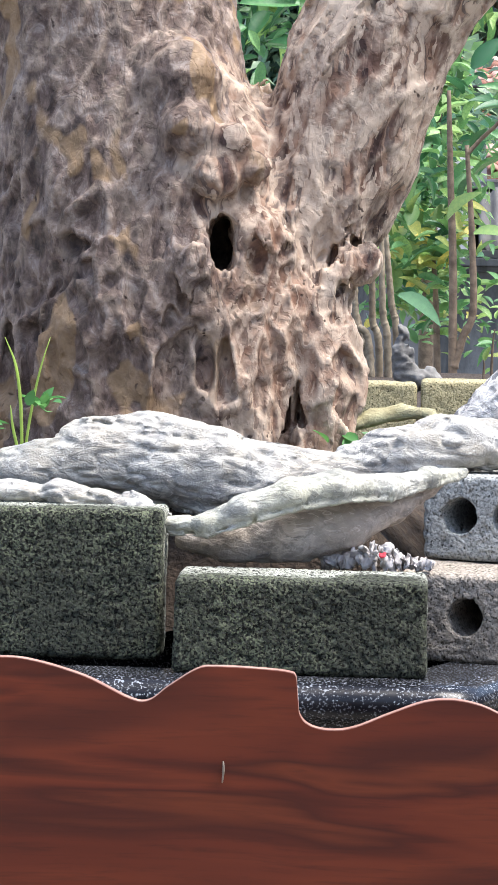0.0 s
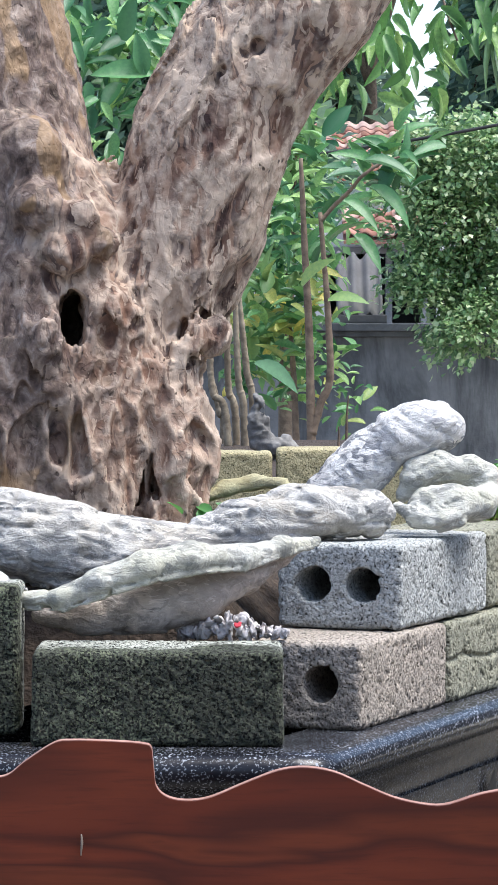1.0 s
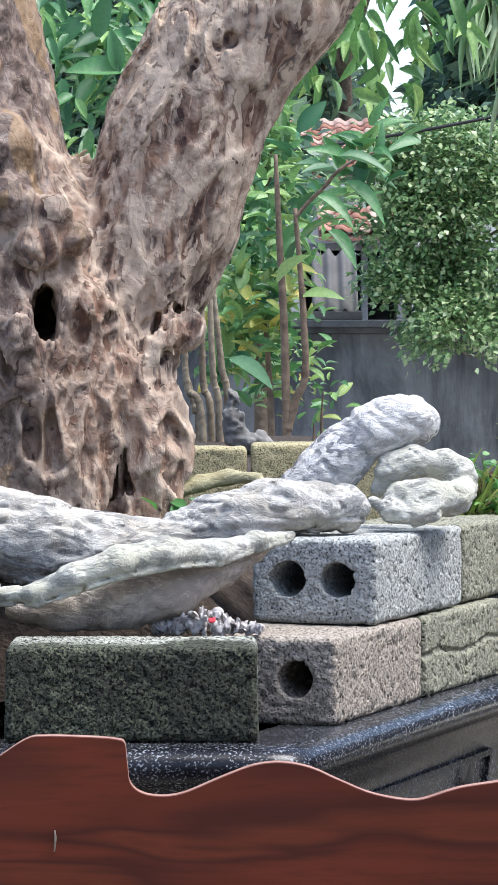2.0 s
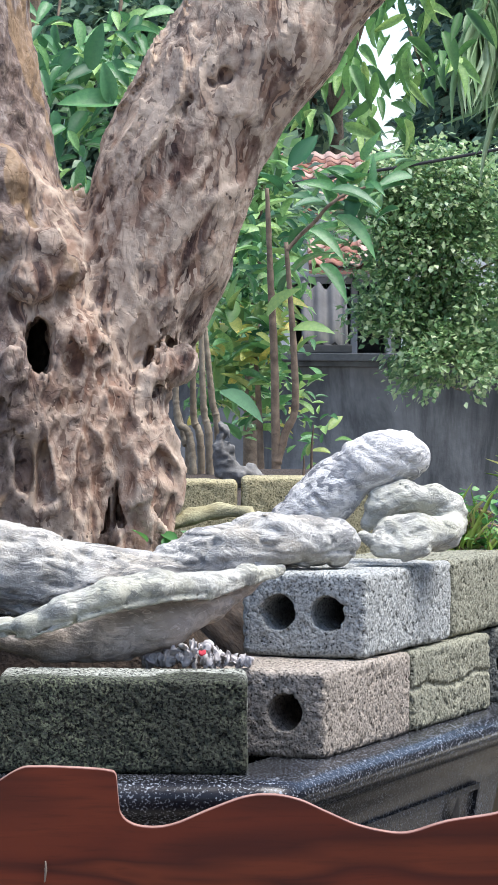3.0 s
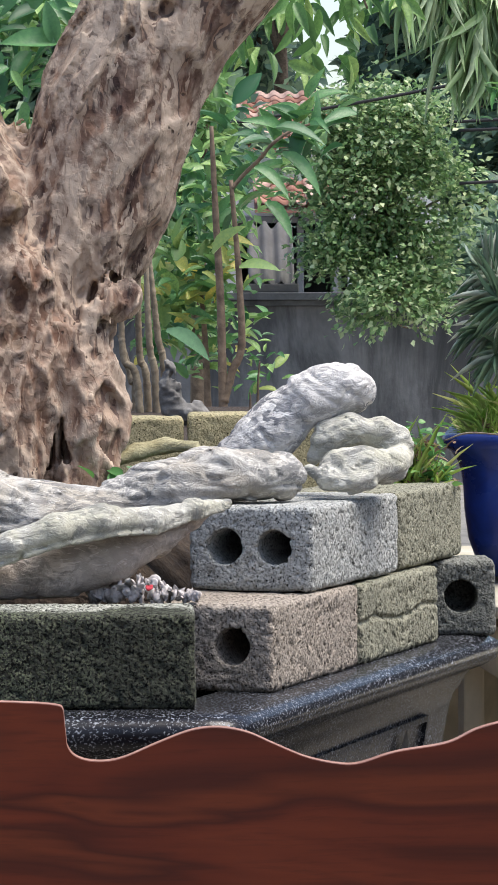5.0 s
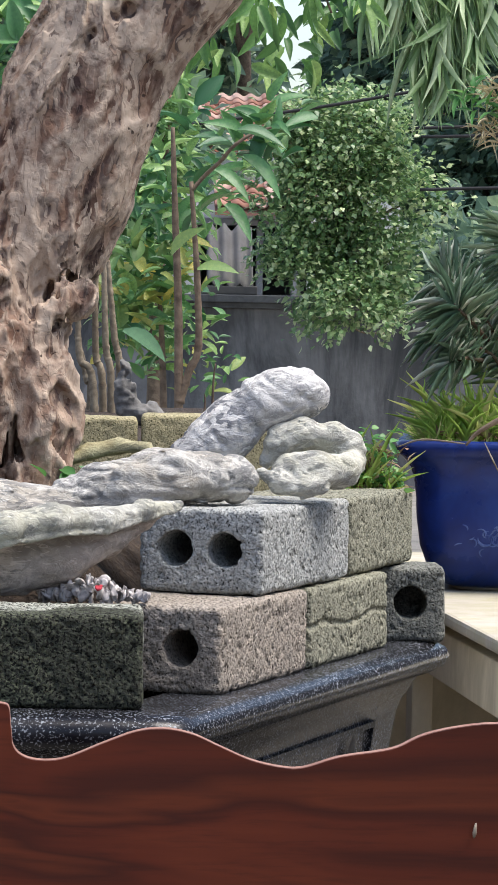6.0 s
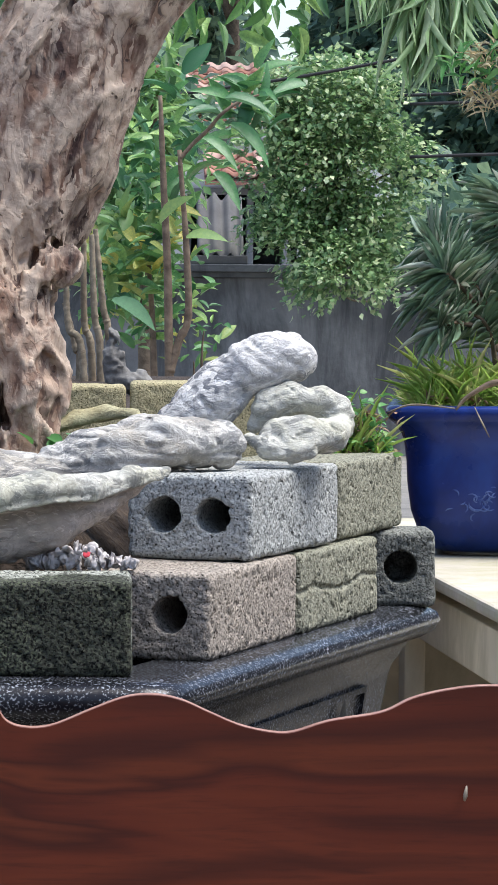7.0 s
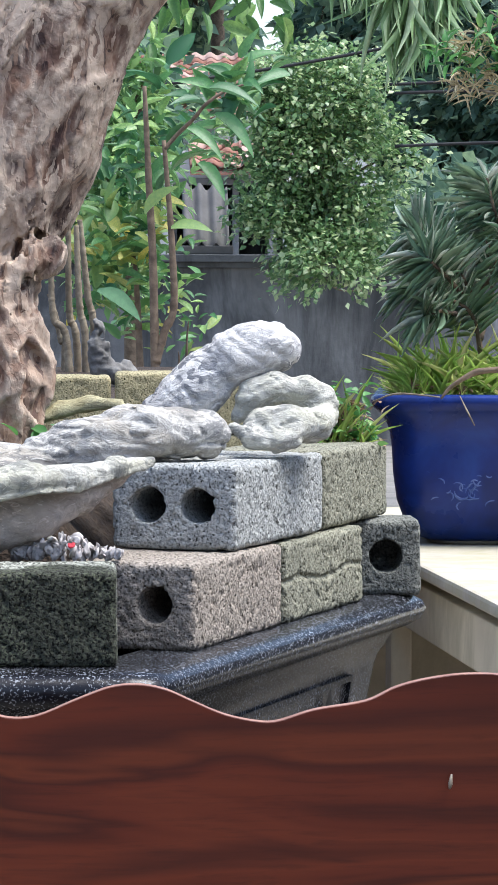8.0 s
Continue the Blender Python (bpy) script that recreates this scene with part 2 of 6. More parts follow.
BARK = bark_material()
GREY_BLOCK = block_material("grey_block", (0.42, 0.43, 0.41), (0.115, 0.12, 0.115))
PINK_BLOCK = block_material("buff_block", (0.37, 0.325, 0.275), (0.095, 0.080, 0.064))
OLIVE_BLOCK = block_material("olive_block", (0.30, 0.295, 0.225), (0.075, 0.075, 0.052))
DARK_BLOCK = block_material("dark_grey_block", (0.22, 0.225, 0.20), (0.035, 0.037, 0.032))
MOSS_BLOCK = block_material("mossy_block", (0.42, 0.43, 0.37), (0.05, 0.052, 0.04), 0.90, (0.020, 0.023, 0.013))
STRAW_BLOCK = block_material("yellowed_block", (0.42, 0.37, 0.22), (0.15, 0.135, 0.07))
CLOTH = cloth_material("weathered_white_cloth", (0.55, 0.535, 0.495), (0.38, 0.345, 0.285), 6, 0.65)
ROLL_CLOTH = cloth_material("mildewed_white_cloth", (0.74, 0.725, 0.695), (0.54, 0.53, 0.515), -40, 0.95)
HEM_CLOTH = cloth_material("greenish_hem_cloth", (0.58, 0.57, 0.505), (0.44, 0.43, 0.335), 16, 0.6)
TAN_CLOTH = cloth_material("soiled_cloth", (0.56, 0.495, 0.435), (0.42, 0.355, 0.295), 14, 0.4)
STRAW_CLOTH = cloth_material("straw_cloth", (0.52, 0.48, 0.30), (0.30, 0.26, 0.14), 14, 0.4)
WOOD = wood_material()
PALE_EDGE = plain_material("pale_wood_edge", (0.24, 0.12, 0.09), (0.36, 0.21, 0.165), 40, 0.7, 80, 0.1, 0.001)
GLAZE = glaze_material()
SOIL = plain_material("soil", (0.022, 0.016, 0.012), (0.07, 0.05, 0.035), 60, 0.95, 120, 0.8, 0.01)
GROUND = plain_material("yard_ground", (0.16, 0.15, 0.13), (0.28, 0.26, 0.23), 3, 0.95, 40, 0.4, 0.01)
CREAM = plain_material("cream_concrete", (0.42, 0.38, 0.31), (0.56, 0.515, 0.43), 9, 0.85, 90, 0.3, 0.003, (0.40, 0.37, 0.24), 5.0, 0.6)
# brighter copy of the bench concrete; its colour stands in for light under the slab
CREAM_LIT = plain_material("cream_concrete_lit", (0.62, 0.54, 0.40), (0.74, 0.66, 0.50), 7, 0.8, 60, 0.2, 0.002, (0.50, 0.44, 0.30), 6.0, 0.5)
WALL_DARK = plain_material("stained_wall", (0.12, 0.12, 0.124), (0.29, 0.29, 0.298), 1.2, 0.92, 20, 0.3, 0.02, (0.05, 0.052, 0.055), 2.6, 0.22)
COPING = plain_material("dark_coping", (0.08, 0.085, 0.09), (0.17, 0.175, 0.18), 1.2, 0.92, 20, 0.3, 0.02, (0.05, 0.052, 0.055), 2.6, 0.4)
WALL_PALE = plain_material("pale_render", (0.55, 0.53, 0.52), (0.68, 0.66, 0.65), 1.5, 0.9, 15, 0.2, 0.01)
FIBRO = plain_material("old_fibre_cement", (0.075, 0.074, 0.075), (0.14, 0.137, 0.137), 2.5, 0.95, 20, 0.4, 0.01, (0.10, 0.10, 0.09), 2.0)
WHITE_PAINT = plain_material("white_frame_paint", (0.72, 0.73, 0.75), (0.80, 0.80, 0.80), 4, 0.6, 30, 0.1, 0.003)
GREY_PAINT = plain_material("grey_frame_paint", (0.16, 0.165, 0.175), (0.22, 0.225, 0.23), 4, 0.6, 30, 0.1, 0.003)
DARK_ROOM = plain_material("dim_room_wall", (0.10, 0.10, 0.11), (0.16, 0.16, 0.16), 2, 0.9, 20, 0.2, 0.01)
CANE = plain_material("cane_bark", (0.17, 0.135, 0.09), (0.36, 0.30, 0.21), 24, 0.8, 120, 0.5, 0.003, (0.12, 0.09, 0.06), 16)
STEM = plain_material("stem_bark", (0.085, 0.06, 0.042), (0.22, 0.16, 0.11), 26, 0.8, 120, 0.5, 0.003)
GREY_WOOD = plain_material("grey_driftwood", (0.09, 0.085, 0.08), (0.26, 0.25, 0.23), 22, 0.9, 60, 0.6, 0.006)
LITTER = leaf_material("dry_litter", (0.20, 0.12, 0.07), (0.40, 0.26, 0.17), (0.50, 0.38, 0.28), 0.8, 0.1)
TISSUE = plain_material("torn_tissue", (0.42, 0.39, 0.385), (0.60, 0.56, 0.54), 160, 0.95, 200, 0.4, 0.002)
RED_SCRAP = plain_material("red_scrap", (0.34, 0.02, 0.03), (0.46, 0.05, 0.07), 60, 0.7, 200, 0.2, 0.002)
CABLE = plain_material("black_cable", (0.012, 0.012, 0.014), (0.03, 0.03, 0.03), 5, 0.6, 30, 0.1, 0.001)
STEEL = plain_material("dull_steel", (0.15, 0.12, 0.095), (0.30, 0.26, 0.20), 80, 0.5, 100, 0.2, 0.001)
SHRUB_LEAF = leaf_material("shrub_leaf", (0.040, 0.135, 0.055), (0.13, 0.31, 0.10), (0.36, 0.55, 0.16), 0.38, 0.28, island=False)
YELLOW_LEAF = leaf_material("yellowing_leaf", (0.10, 0.24, 0.08), (0.34, 0.43, 0.12), (0.74, 0.58, 0.12), island=False)
DROOP_LEAF = leaf_material("drooping_leaf", (0.05, 0.13, 0.04), (0.15, 0.32, 0.08), (0.36, 0.52, 0.15), island=False)
BUSH_LEAF = leaf_material("bush_leaf", (0.09, 0.185, 0.08), (0.32, 0.48, 0.20), (0.72, 0.80, 0.46), 0.36, through=0.40)
SMALL_LEAF = leaf_material("small_leaf", (0.09, 0.19, 0.07), (0.18, 0.34, 0.11), (0.36, 0.52, 0.20), through=0.42)
FAR_LEAF = leaf_material("far_leaf", (0.07, 0.135, 0.10), (0.15, 0.245, 0.165), (0.34, 0.46, 0.27), through=0.42)
PALM_LEAF = leaf_material("palm_leaf", (0.16, 0.28, 0.12), (0.30, 0.44, 0.20), (0.56, 0.66, 0.42))
PINE_LEAF = leaf_material("narrow_leaf", (0.11, 0.20, 0.125), (0.26, 0.38, 0.24), (0.75, 0.77, 0.66), 0.32)
GRASS = leaf_material("grass_blade", (0.30, 0.48, 0.10), (0.55, 0.68, 0.18), (0.80, 0.74, 0.40), 0.6, 0.55)
WEED = leaf_material("weed_leaf", (0.07, 0.21, 0.06), (0.14, 0.36, 0.09), (0.28, 0.46, 0.14))


def blue_glaze():
    m = Nodes("cobalt_glaze")
    col = m.ramp(m.noise(7, 4, 0.6, 0.8), [(0.3, (0.005, 0.012, 0.065)), (0.55, (0.010, 0.030, 0.18)), (0.8, (0.02, 0.06, 0.27))])
    return m.done(col, m.ramp(m.noise(12), [(0.3, 0.22), (0.7, 0.36)]), m.noise(25, 2), 0.08, 0.003, coat=0.0, spec=0.3)


def tile_material():
    m = Nodes("red_roof_tile")
    col = m.ramp(m.random(), [(0.0, (0.20, 0.085, 0.055)), (0.5, (0.36, 0.17, 0.12)), (0.95, (0.52, 0.36, 0.30))])
    col = m.mix(m.ramp(m.noise(3, 4), [(0.4, 0.0), (0.7, 0.6)]), col, (0.26, 0.17, 0.14))
    return m.done(col, 0.9, m.noise(15), 0.3, 0.01)


BLUE = blue_glaze()
SCROLL = plain_material("pale_relief_glaze", (0.03, 0.07, 0.27), (0.17, 0.24, 0.48), 60, 0.35, 80, 0.2, 0.002)
STRAW_SPIKE = leaf_material("straw_spike", (0.50, 0.40, 0.22), (0.66, 0.55, 0.34), (0.78, 0.68, 0.48), 0.8, 0.2)
TILE = tile_material()


# ---------------------------------------------------------------- mesh helpers
def mesh_object(name, verts, faces, material, parent=None, label="", smooth=True):
    me = bpy.data.meshes.new(name)
    me.from_pydata([tuple(v) for v in verts], [], [tuple(f) for f in faces])
    me.materials.append(material)
    if smooth:
        me.shade_smooth()
    ob = new(name, me)
    if parent:
        ob.parent = parent
    if label:
        ob["label"] = label
    return ob


def part(name, bm, material, parent=None, label="", smooth=False):
    me = bpy.data.meshes.new(name)
    bm.to_mesh(me)
    bm.free()
    me.materials.append(material)
    if smooth:
        me.shade_smooth()
    ob = new(name, me)
    if parent:
        ob.parent = parent
    if label:
        ob["label"] = label
    return ob


def thing(name, label, category, group="", kind="", at=None):
    ob = new(name)
    ob.empty_display_size = 0.05
    if at is not None:
        ob.matrix_world = at
    return tagged(ob, label, category, group, kind)


def box_bm(lo, hi, bevel=0.004, segments=2):
    bm = bmesh.new()
    bmesh.ops.create_cube(bm, size=1.0)
    size, mid = Vector(hi) - Vector(lo), (Vector(hi) + Vector(lo)) / 2
    for v in bm.verts:
        v.co = Vector((v.co.x * size.x, v.co.y * size.y, v.co.z * size.z)) + mid
    if bevel:
        bmesh.ops.bevel(bm, geom=list(bm.edges), offset=bevel, segments=segments, affect='EDGES', profile=0.6)
    return bm


def smooth_line(points, steps=6):
    """A Catmull-Rom line through the points."""
    p = [Vector(q) for q in points]
    p = [2 * p[0] - p[1], *p, 2 * p[-1] - p[-2]]
    out = []
    for i in range(1, len(p) - 2):
        for k in range(steps):
            t = k / steps
            a, b, c, d = p[i - 1], p[i], p[i + 1], p[i + 2]
            out.append(0.5 * (2 * b + (c - a) * t + (2 * a - 5 * b + 4 * c - d) * t * t + (3 * b - a - 3 * c + d) * t ** 3))
    return out + [p[-2]]


def tube(points, radii, sides=8, steps=6, wobble=0.0, nodes=0.0, node_gap=0.05):
    """Vertices and faces of a tapered tube along a smooth line; nodes: height of ring-like swellings."""
    line = smooth_line(points, steps)
    rad = np.interp(np.linspace(0, 1, len(line)), np.linspace(0, 1, len(radii)), radii)
    verts, faces, run = [], [], 0.0
    side = Vector((1, 0, 0))
    for i, c in enumerate(line):
        way = (line[min(i + 1, len(line) - 1)] - line[max(i - 1, 0)]).normalized()
        if i:
            run += (c - line[i - 1]).length
        u = (side - way * side.dot(way))
        u = u.normalized() if u.length > 1e-4 else Vector((0, 1, 0))
        v = way.cross(u)
        side = u
        r = rad[i] * (1 + nodes * max(0.0, math.cos(run / node_gap * 2 * math.pi)) ** 6)
        for k in range(sides):
            a = 2 * math.pi * k / sides
            q = r * (1 + wobble * noise.noise(c * 25 + Vector((math.cos(a), math.sin(a), i * 0.3))))
            verts.append(c + (u * math.cos(a) + v * math.sin(a)) * q)
    n = len(line)
    for i in range(n - 1):
        for k in range(sides):
            a, b = i * sides + k, i * sides + (k + 1) % sides
            faces.append((a, b, b + sides, a + sides))
    faces.append(tuple(range(sides))[::-1])
    faces.append(tuple((n - 1) * sides + k for k in range(sides)))
    return verts, faces


# smooth random fields for the shaped solids
FIELD = np.random.RandomState(7).rand(40, 40, 40).astype(np.float32)


def field(x, y, z):
    """Smooth random values from 0 to 1 over space, of about unit grain."""
    out = 0
    xi, yi, zi = np.floor(x).astype(int), np.floor(y).astype(int), np.floor(z).astype(int)
    xf, yf, zf = x - xi, y - yi, z - zi
    xf, yf, zf = [f * f * (3 - 2 * f) for f in (xf, yf, zf)]
    for a in (0, 1):
        for b in (0, 1):
            for c in (0, 1):
                w = (xf if a else 1 - xf) * (yf if b else 1 - yf) * (zf if c else 1 - zf)
                out = out + w * FIELD[(xi + a) % 40, (yi + b) % 40, (zi + c) % 40]
    return out


def pits(x, y, z, seed=3):
    """Distances to the nearest and the next of scattered points, about one to a unit cell."""
    rnd = np.random.RandomState(seed).rand(24, 24, 24, 3).astype(np.float32)
    xi, yi, zi = [np.floor(q).astype(int) for q in (x, y, z)]
    best, after = np.full(x.shape, 9.0, np.float32), np.full(x.shape, 9.0, np.float32)
    for a in (-1, 0, 1):
        for b in (-1, 0, 1):
            for c in (-1, 0, 1):
                i, j, k = xi + a, yi + b, zi + c
                p = rnd[i % 24, j % 24, k % 24]
                d = (i + p[:, 0] - x) ** 2 + (j + p[:, 1] - y) ** 2 + (k + p[:, 2] - z) ** 2
                after = np.minimum(after, np.maximum(best, d))
                best = np.minimum(best, d)
    return np.sqrt(best), np.sqrt(after)


def solid(name, shape, lo, hi, h, material, parent=None, label="", grain=None, near=0.04):
    """The skin of the solid where shape(x, y, z) < 0, as a smooth mesh; grain(x, y, z) is added close to the skin."""
    n = [int(math.ceil((b - a) / h)) + 1 for a, b in zip(lo, hi)]
    ax = [np.float32(a) + np.arange(k, dtype=np.float32) * np.float32(h) for a, k in zip(lo, n)]
    # a coarse look first, then the true values near the skin
    c = 4
    rough = [np.append(a[::c], a[-1] + np.float32(c * h)) for a in ax]
    d = shape(*np.meshgrid(*rough, indexing="ij")).astype(np.float32)
    for axis in range(3):
        d = np.repeat(d, c, axis)
    d = np.ascontiguousarray(d[:n[0], :n[1], :n[2]])
    at = np.nonzero(np.abs(d) < near + 1.3 * c * h)
    px, py, pz = ax[0][at[0]], ax[1][at[1]], ax[2][at[2]]
    true = shape(px, py, pz).astype(np.float32)
    if grain:
        close = np.abs(true) < near
        true[close] += grain(px[close], py[close], pz[close]).astype(np.float32)
    d[at] = true
    edge = np.ones(d.shape, bool)
    edge[1:-1, 1:-1, 1:-1] = False
    d[edge] = np.maximum(d[edge], h * 0.5)
    inside = d < 0
    cnt = sum(inside[a:n[0] - 1 + a, b:n[1] - 1 + b, c:n[2] - 1 + c].astype(np.int8) for a in (0, 1) for b in (0, 1) for c in (0, 1))
    cell = np.argwhere((cnt > 0) & (cnt < 8))
    ids = -np.ones([k - 1 for k in n], np.int64)
    ids[tuple(cell.T)] = np.arange(len(cell))
    total, hits = np.zeros((len(cell), 3)), np.zeros(len(cell))
    corners = [(a, b, c) for a in (0, 1) for b in (0, 1) for c in (0, 1)]
    for p in corners:
        for axis in range(3):
            if p[axis]:
                continue
            q = list(p)
            q[axis] = 1
            va, vb = d[tuple((cell + p).T)], d[tuple((cell + q).T)]
            cross = (va < 0) != (vb < 0)
            t = np.where(cross, va / np.where(cross, va - vb, 1), 0)
            pt = np.array(p, float) + np.outer(t, np.eye(3)[axis])
            total += pt * cross[:, None]
            hits += cross
    verts = np.array(lo) + (cell + total / hits[:, None]) * h
    faces = []
    for axis in range(3):
        b, c = [(1, 2), (2, 0), (0, 1)][axis]
        a0, a1 = [slice(1, -1)] * 3, [slice(1, -1)] * 3
        a0[axis], a1[axis] = slice(0, -1), slice(1, None)
        s0, s1 = inside[tuple(a0)], inside[tuple(a1)]
        for turned, mask in ((False, s0 & ~s1), (True, ~s0 & s1)):
            idx = np.argwhere(mask)
            off = np.ones(3, int)
            off[axis] = 0
            g = idx + off
            quad = []
            for db, dc in ((-1, -1), (0, -1), (0, 0), (-1, 0)):
                k = g.copy()
                k[:, b] += db
                k[:, c] += dc
                quad.append(ids[tuple(k.T)])
            quad = np.stack(quad, 1)
            faces.append(quad[:, ::-1] if turned else quad)
    faces = np.concatenate(faces)
    me = bpy.data.meshes.new(name)
    me.vertices.add(len(verts))
    me.vertices.foreach_set("co", verts.astype(np.float32).ravel())
    me.loops.add(faces.size)
    me.loops.foreach_set("vertex_index", faces.astype(np.int32).ravel())
    me.polygons.add(len(faces))
    me.polygons.foreach_set("loop_start", np.arange(0, faces.size, 4, dtype=np.int32))
    me.update(calc_edges=True)
    me.validate()
    me.materials.append(material)
    me.shade_smooth()
    ob = new(name, me)
    if parent:
        ob.parent = parent
    if label:
        ob["label"] = label
    return ob


def round_cone(x, y, z, a, b, ra, rb, flat=1.0):
    """Distance to a capsule from a to b whose radius runs from ra to rb; flat < 1 thins it in depth."""
    a, b = np.array(a, np.float32), np.array(b, np.float32)
    d = b - a
    t = ((x - a[0]) * d[0] + (y - a[1]) * d[1] + (z - a[2]) * d[2]) / float(d @ d)
    t = np.clip(t, 0, 1)
    px, py, pz = x - a[0] - t * d[0], (y - a[1] - t * d[1]) / flat, z - a[2] - t * d[2]
    return np.sqrt(px * px + py * py + pz * pz) - (ra + (rb - ra) * t)


def blob(x, y, z, c, r):
    """Distance, about, to an ellipsoid of half-sizes r."""
    k = np.sqrt(((x - c[0]) / r[0]) ** 2 + ((y - c[1]) / r[1]) ** 2 + ((z - c[2]) / r[2]) ** 2)
    return (k - 1) * min(r)


def merge(a, b, k):
    """The soft union of two distances."""
    h = np.clip(0.5 + 0.5 * (b - a) / k, 0, 1)
    return b + (a - b) * h - k * h * (1 - h)


def carve(a, b, k):
    return -merge(-a, b, k)


def chain(x, y, z, rows, k=0.015, flat=1.0):
    """A soft union of capsules through rows of (place, radius)."""
    d = None
    for (p, r), (q, s) in zip(rows, rows[1:]):
        c = round_cone(x, y, z, p, q, r, s, flat)
        d = c if d is None else merge(d, c, k)
    return d


# ---------------------------------------------------------------- leaves
def leaf_shape(stations=6, fold=0.16, droop=0.25, blunt=0.5):
    """Half-folded leaf of unit length and width along x: vertices and faces."""
    verts, faces = [], []
    for i in range(stations):
        t = i / (stations - 1)
        w = 0.5 * math.sin(math.pi * (0.03 + 0.97 * t) ** (0.55 + 0.45 * blunt)) ** 0.8 if i < stations - 1 else 0.0
        w = max(w, 0.02)
        zc = -droop * t * t
        verts += [(t, w, zc + fold * w), (t, 0, zc), (t, -w, zc + fold * w)]
    for i in range(stations - 1):
        a = i * 3
        faces += [(a, a + 1, a + 4, a + 3), (a + 1, a + 2, a + 5, a + 4)]
    return np.array(verts), faces


TINY = (np.array([(0, 0, 0), (0.45, 0.5, 0.07), (0.5, 0, 0), (0.45, -0.5, 0.07), (1, 0, -0.12)]), [(0, 2, 1), (2, 4, 1), (0, 3, 2), (2, 3, 4)])
BROAD = leaf_shape(6, 0.25, 0.22)
BLADE = leaf_shape(5, 0.2, 0.35, 0.2)
STIFF = leaf_shape(4, 0.25, 0.04, 0.3)


def frames_from(ways, rng, up=(0, 0, 1)):
    """Turned bases whose x axis is the way and whose z axis leans upward, with some random roll."""
    x = ways / np.linalg.norm(ways, axis=1, keepdims=True)
    lift = np.array(up) + rng.normal(0, 0.45, x.shape)
    y = np.cross(lift, x)
    y /= np.linalg.norm(y, axis=1, keepdims=True) + 1e-9
    return x, y, np.cross(x, y)


def leaves(name, places, ways, lengths, widths, material, parent=None, rng=None, shape=TINY, kind="stuff", label=""):
    """Many leaves in one mesh."""
    rng = rng or np.random.RandomState(1)
    x, y, z = frames_from(np.asarray(ways, float), rng)
    tv, tf = shape
    n, k = len(places), len(tv)
    co = (places[:, None] + x[:, None] * tv[None, :, 0:1] * lengths[:, None, None] + y[:, None] * tv[None, :, 1:2] * widths[:, None, None]
          + z[:, None] * tv[None, :, 2:3] * lengths[:, None, None])
    fs = [tuple(i + j * k for i in f) for j in range(n) for f in tf]
    ob = mesh_object(name, co.reshape(-1, 3).tolist(), fs, material, parent, label)
    if kind:
        ob["kind"] = kind
    return ob


def leaf_mesh(name, length, width, material, fold=0.25, droop=0.22, blunt=0.5):
    v, f = leaf_shape(7, fold, droop, blunt)
    me = bpy.data.meshes.new(name)
    me.from_pydata([(a * length, b * width, c * length) for a, b, c in v], [], f)
    me.materials.append(material)
    me.shade_smooth()
    return me


def hang_leaf(me, parent, place, way, up=(0, 0, 1), scale=1.0, name="leaf"):
    x = Vector(way).normalized()
    y = Vector(up).cross(x)
    y = y.normalized() if y.length > 1e-3 else Vector((0, 1, 0))
    z = x.cross(y)
    ob = new(name, me)
    ob.parent = parent
    m = Matrix((x, y, z)).transposed().to_4x4()
    m.translation = place
    ob.matrix_basis = m @ Matrix.Scale(scale, 4)
    return ob


def cloud(rng, n, c, r, hollow=0.35):
    """Random places in an ellipsoid, thicker towards its skin, with their outward ways."""
    v = rng.normal(0, 1, (n, 3))
    v /= np.linalg.norm(v, axis=1, keepdims=True)
    k = (hollow + (1 - hollow) * rng.rand(n) ** 0.6)[:, None]
    return np.array(c) + v * k * np.array(r), v


# ---------------------------------------------------------------- ground and far setting
gv, gf = [], []
for i in range(41):
    for j in range(41):
        gx, gy = -120 + 6.0 * i, -80 + 8.0 * j
        gv.append((gx, gy, 0.03 * noise.noise(Vector((gx * 0.3, gy * 0.3, 0))) - 0.03))
for i in range(40):
    for j in range(40):
        gf.append((i * 41 + j, (i + 1) * 41 + j, (i + 1) * 41 + j + 1, i * 41 + j + 1))
ground = tagged(mesh_object("ground", gv, gf, GROUND), "grey-brown bare yard ground behind the planters", "ground", kind="structure")

# unseen wall added behind the camera to cut front light and darken reflections
wall_south = tagged(part("wall_south", box_bm((-6.0, -2.7, -0.03), (6.0, -2.5, 3.2), 0.02), WALL_PALE), "plain pale unseen wall added behind the camera to block light", "wall", kind="structure")

# out-of-view wall, added to block the bright low sky from the right
wall_east = tagged(part("wall_east", box_bm((3.6, -2.5, -0.03), (3.8, 13.0, 2.6), 0.02), WALL_DARK), "plain stained unseen wall added on the right to block low sky", "wall", kind="structure")
# pale reflector wall, unseen, added to bounce light onto faces turned left
wall_west = tagged(part("wall_west", box_bm((-4.8, -2.5, -0.03), (-4.6, 13.0, 2.6), 0.02), WALL_PALE), "plain pale unseen wall added on the left to bounce light", "wall", kind="structure")

# ---------------------------------------------------------------- black glazed bonsai tub
TUB = pose(0.1239, 3.86, 0.9285, 0, 0, -21)      # corner of the rim top, turned with the tub
P1 = 0.042
OUTLINE = [(-1.26, 3.645), (0.087, 3.645), (0.4717, 4.65), (-1.62, 4.65)]


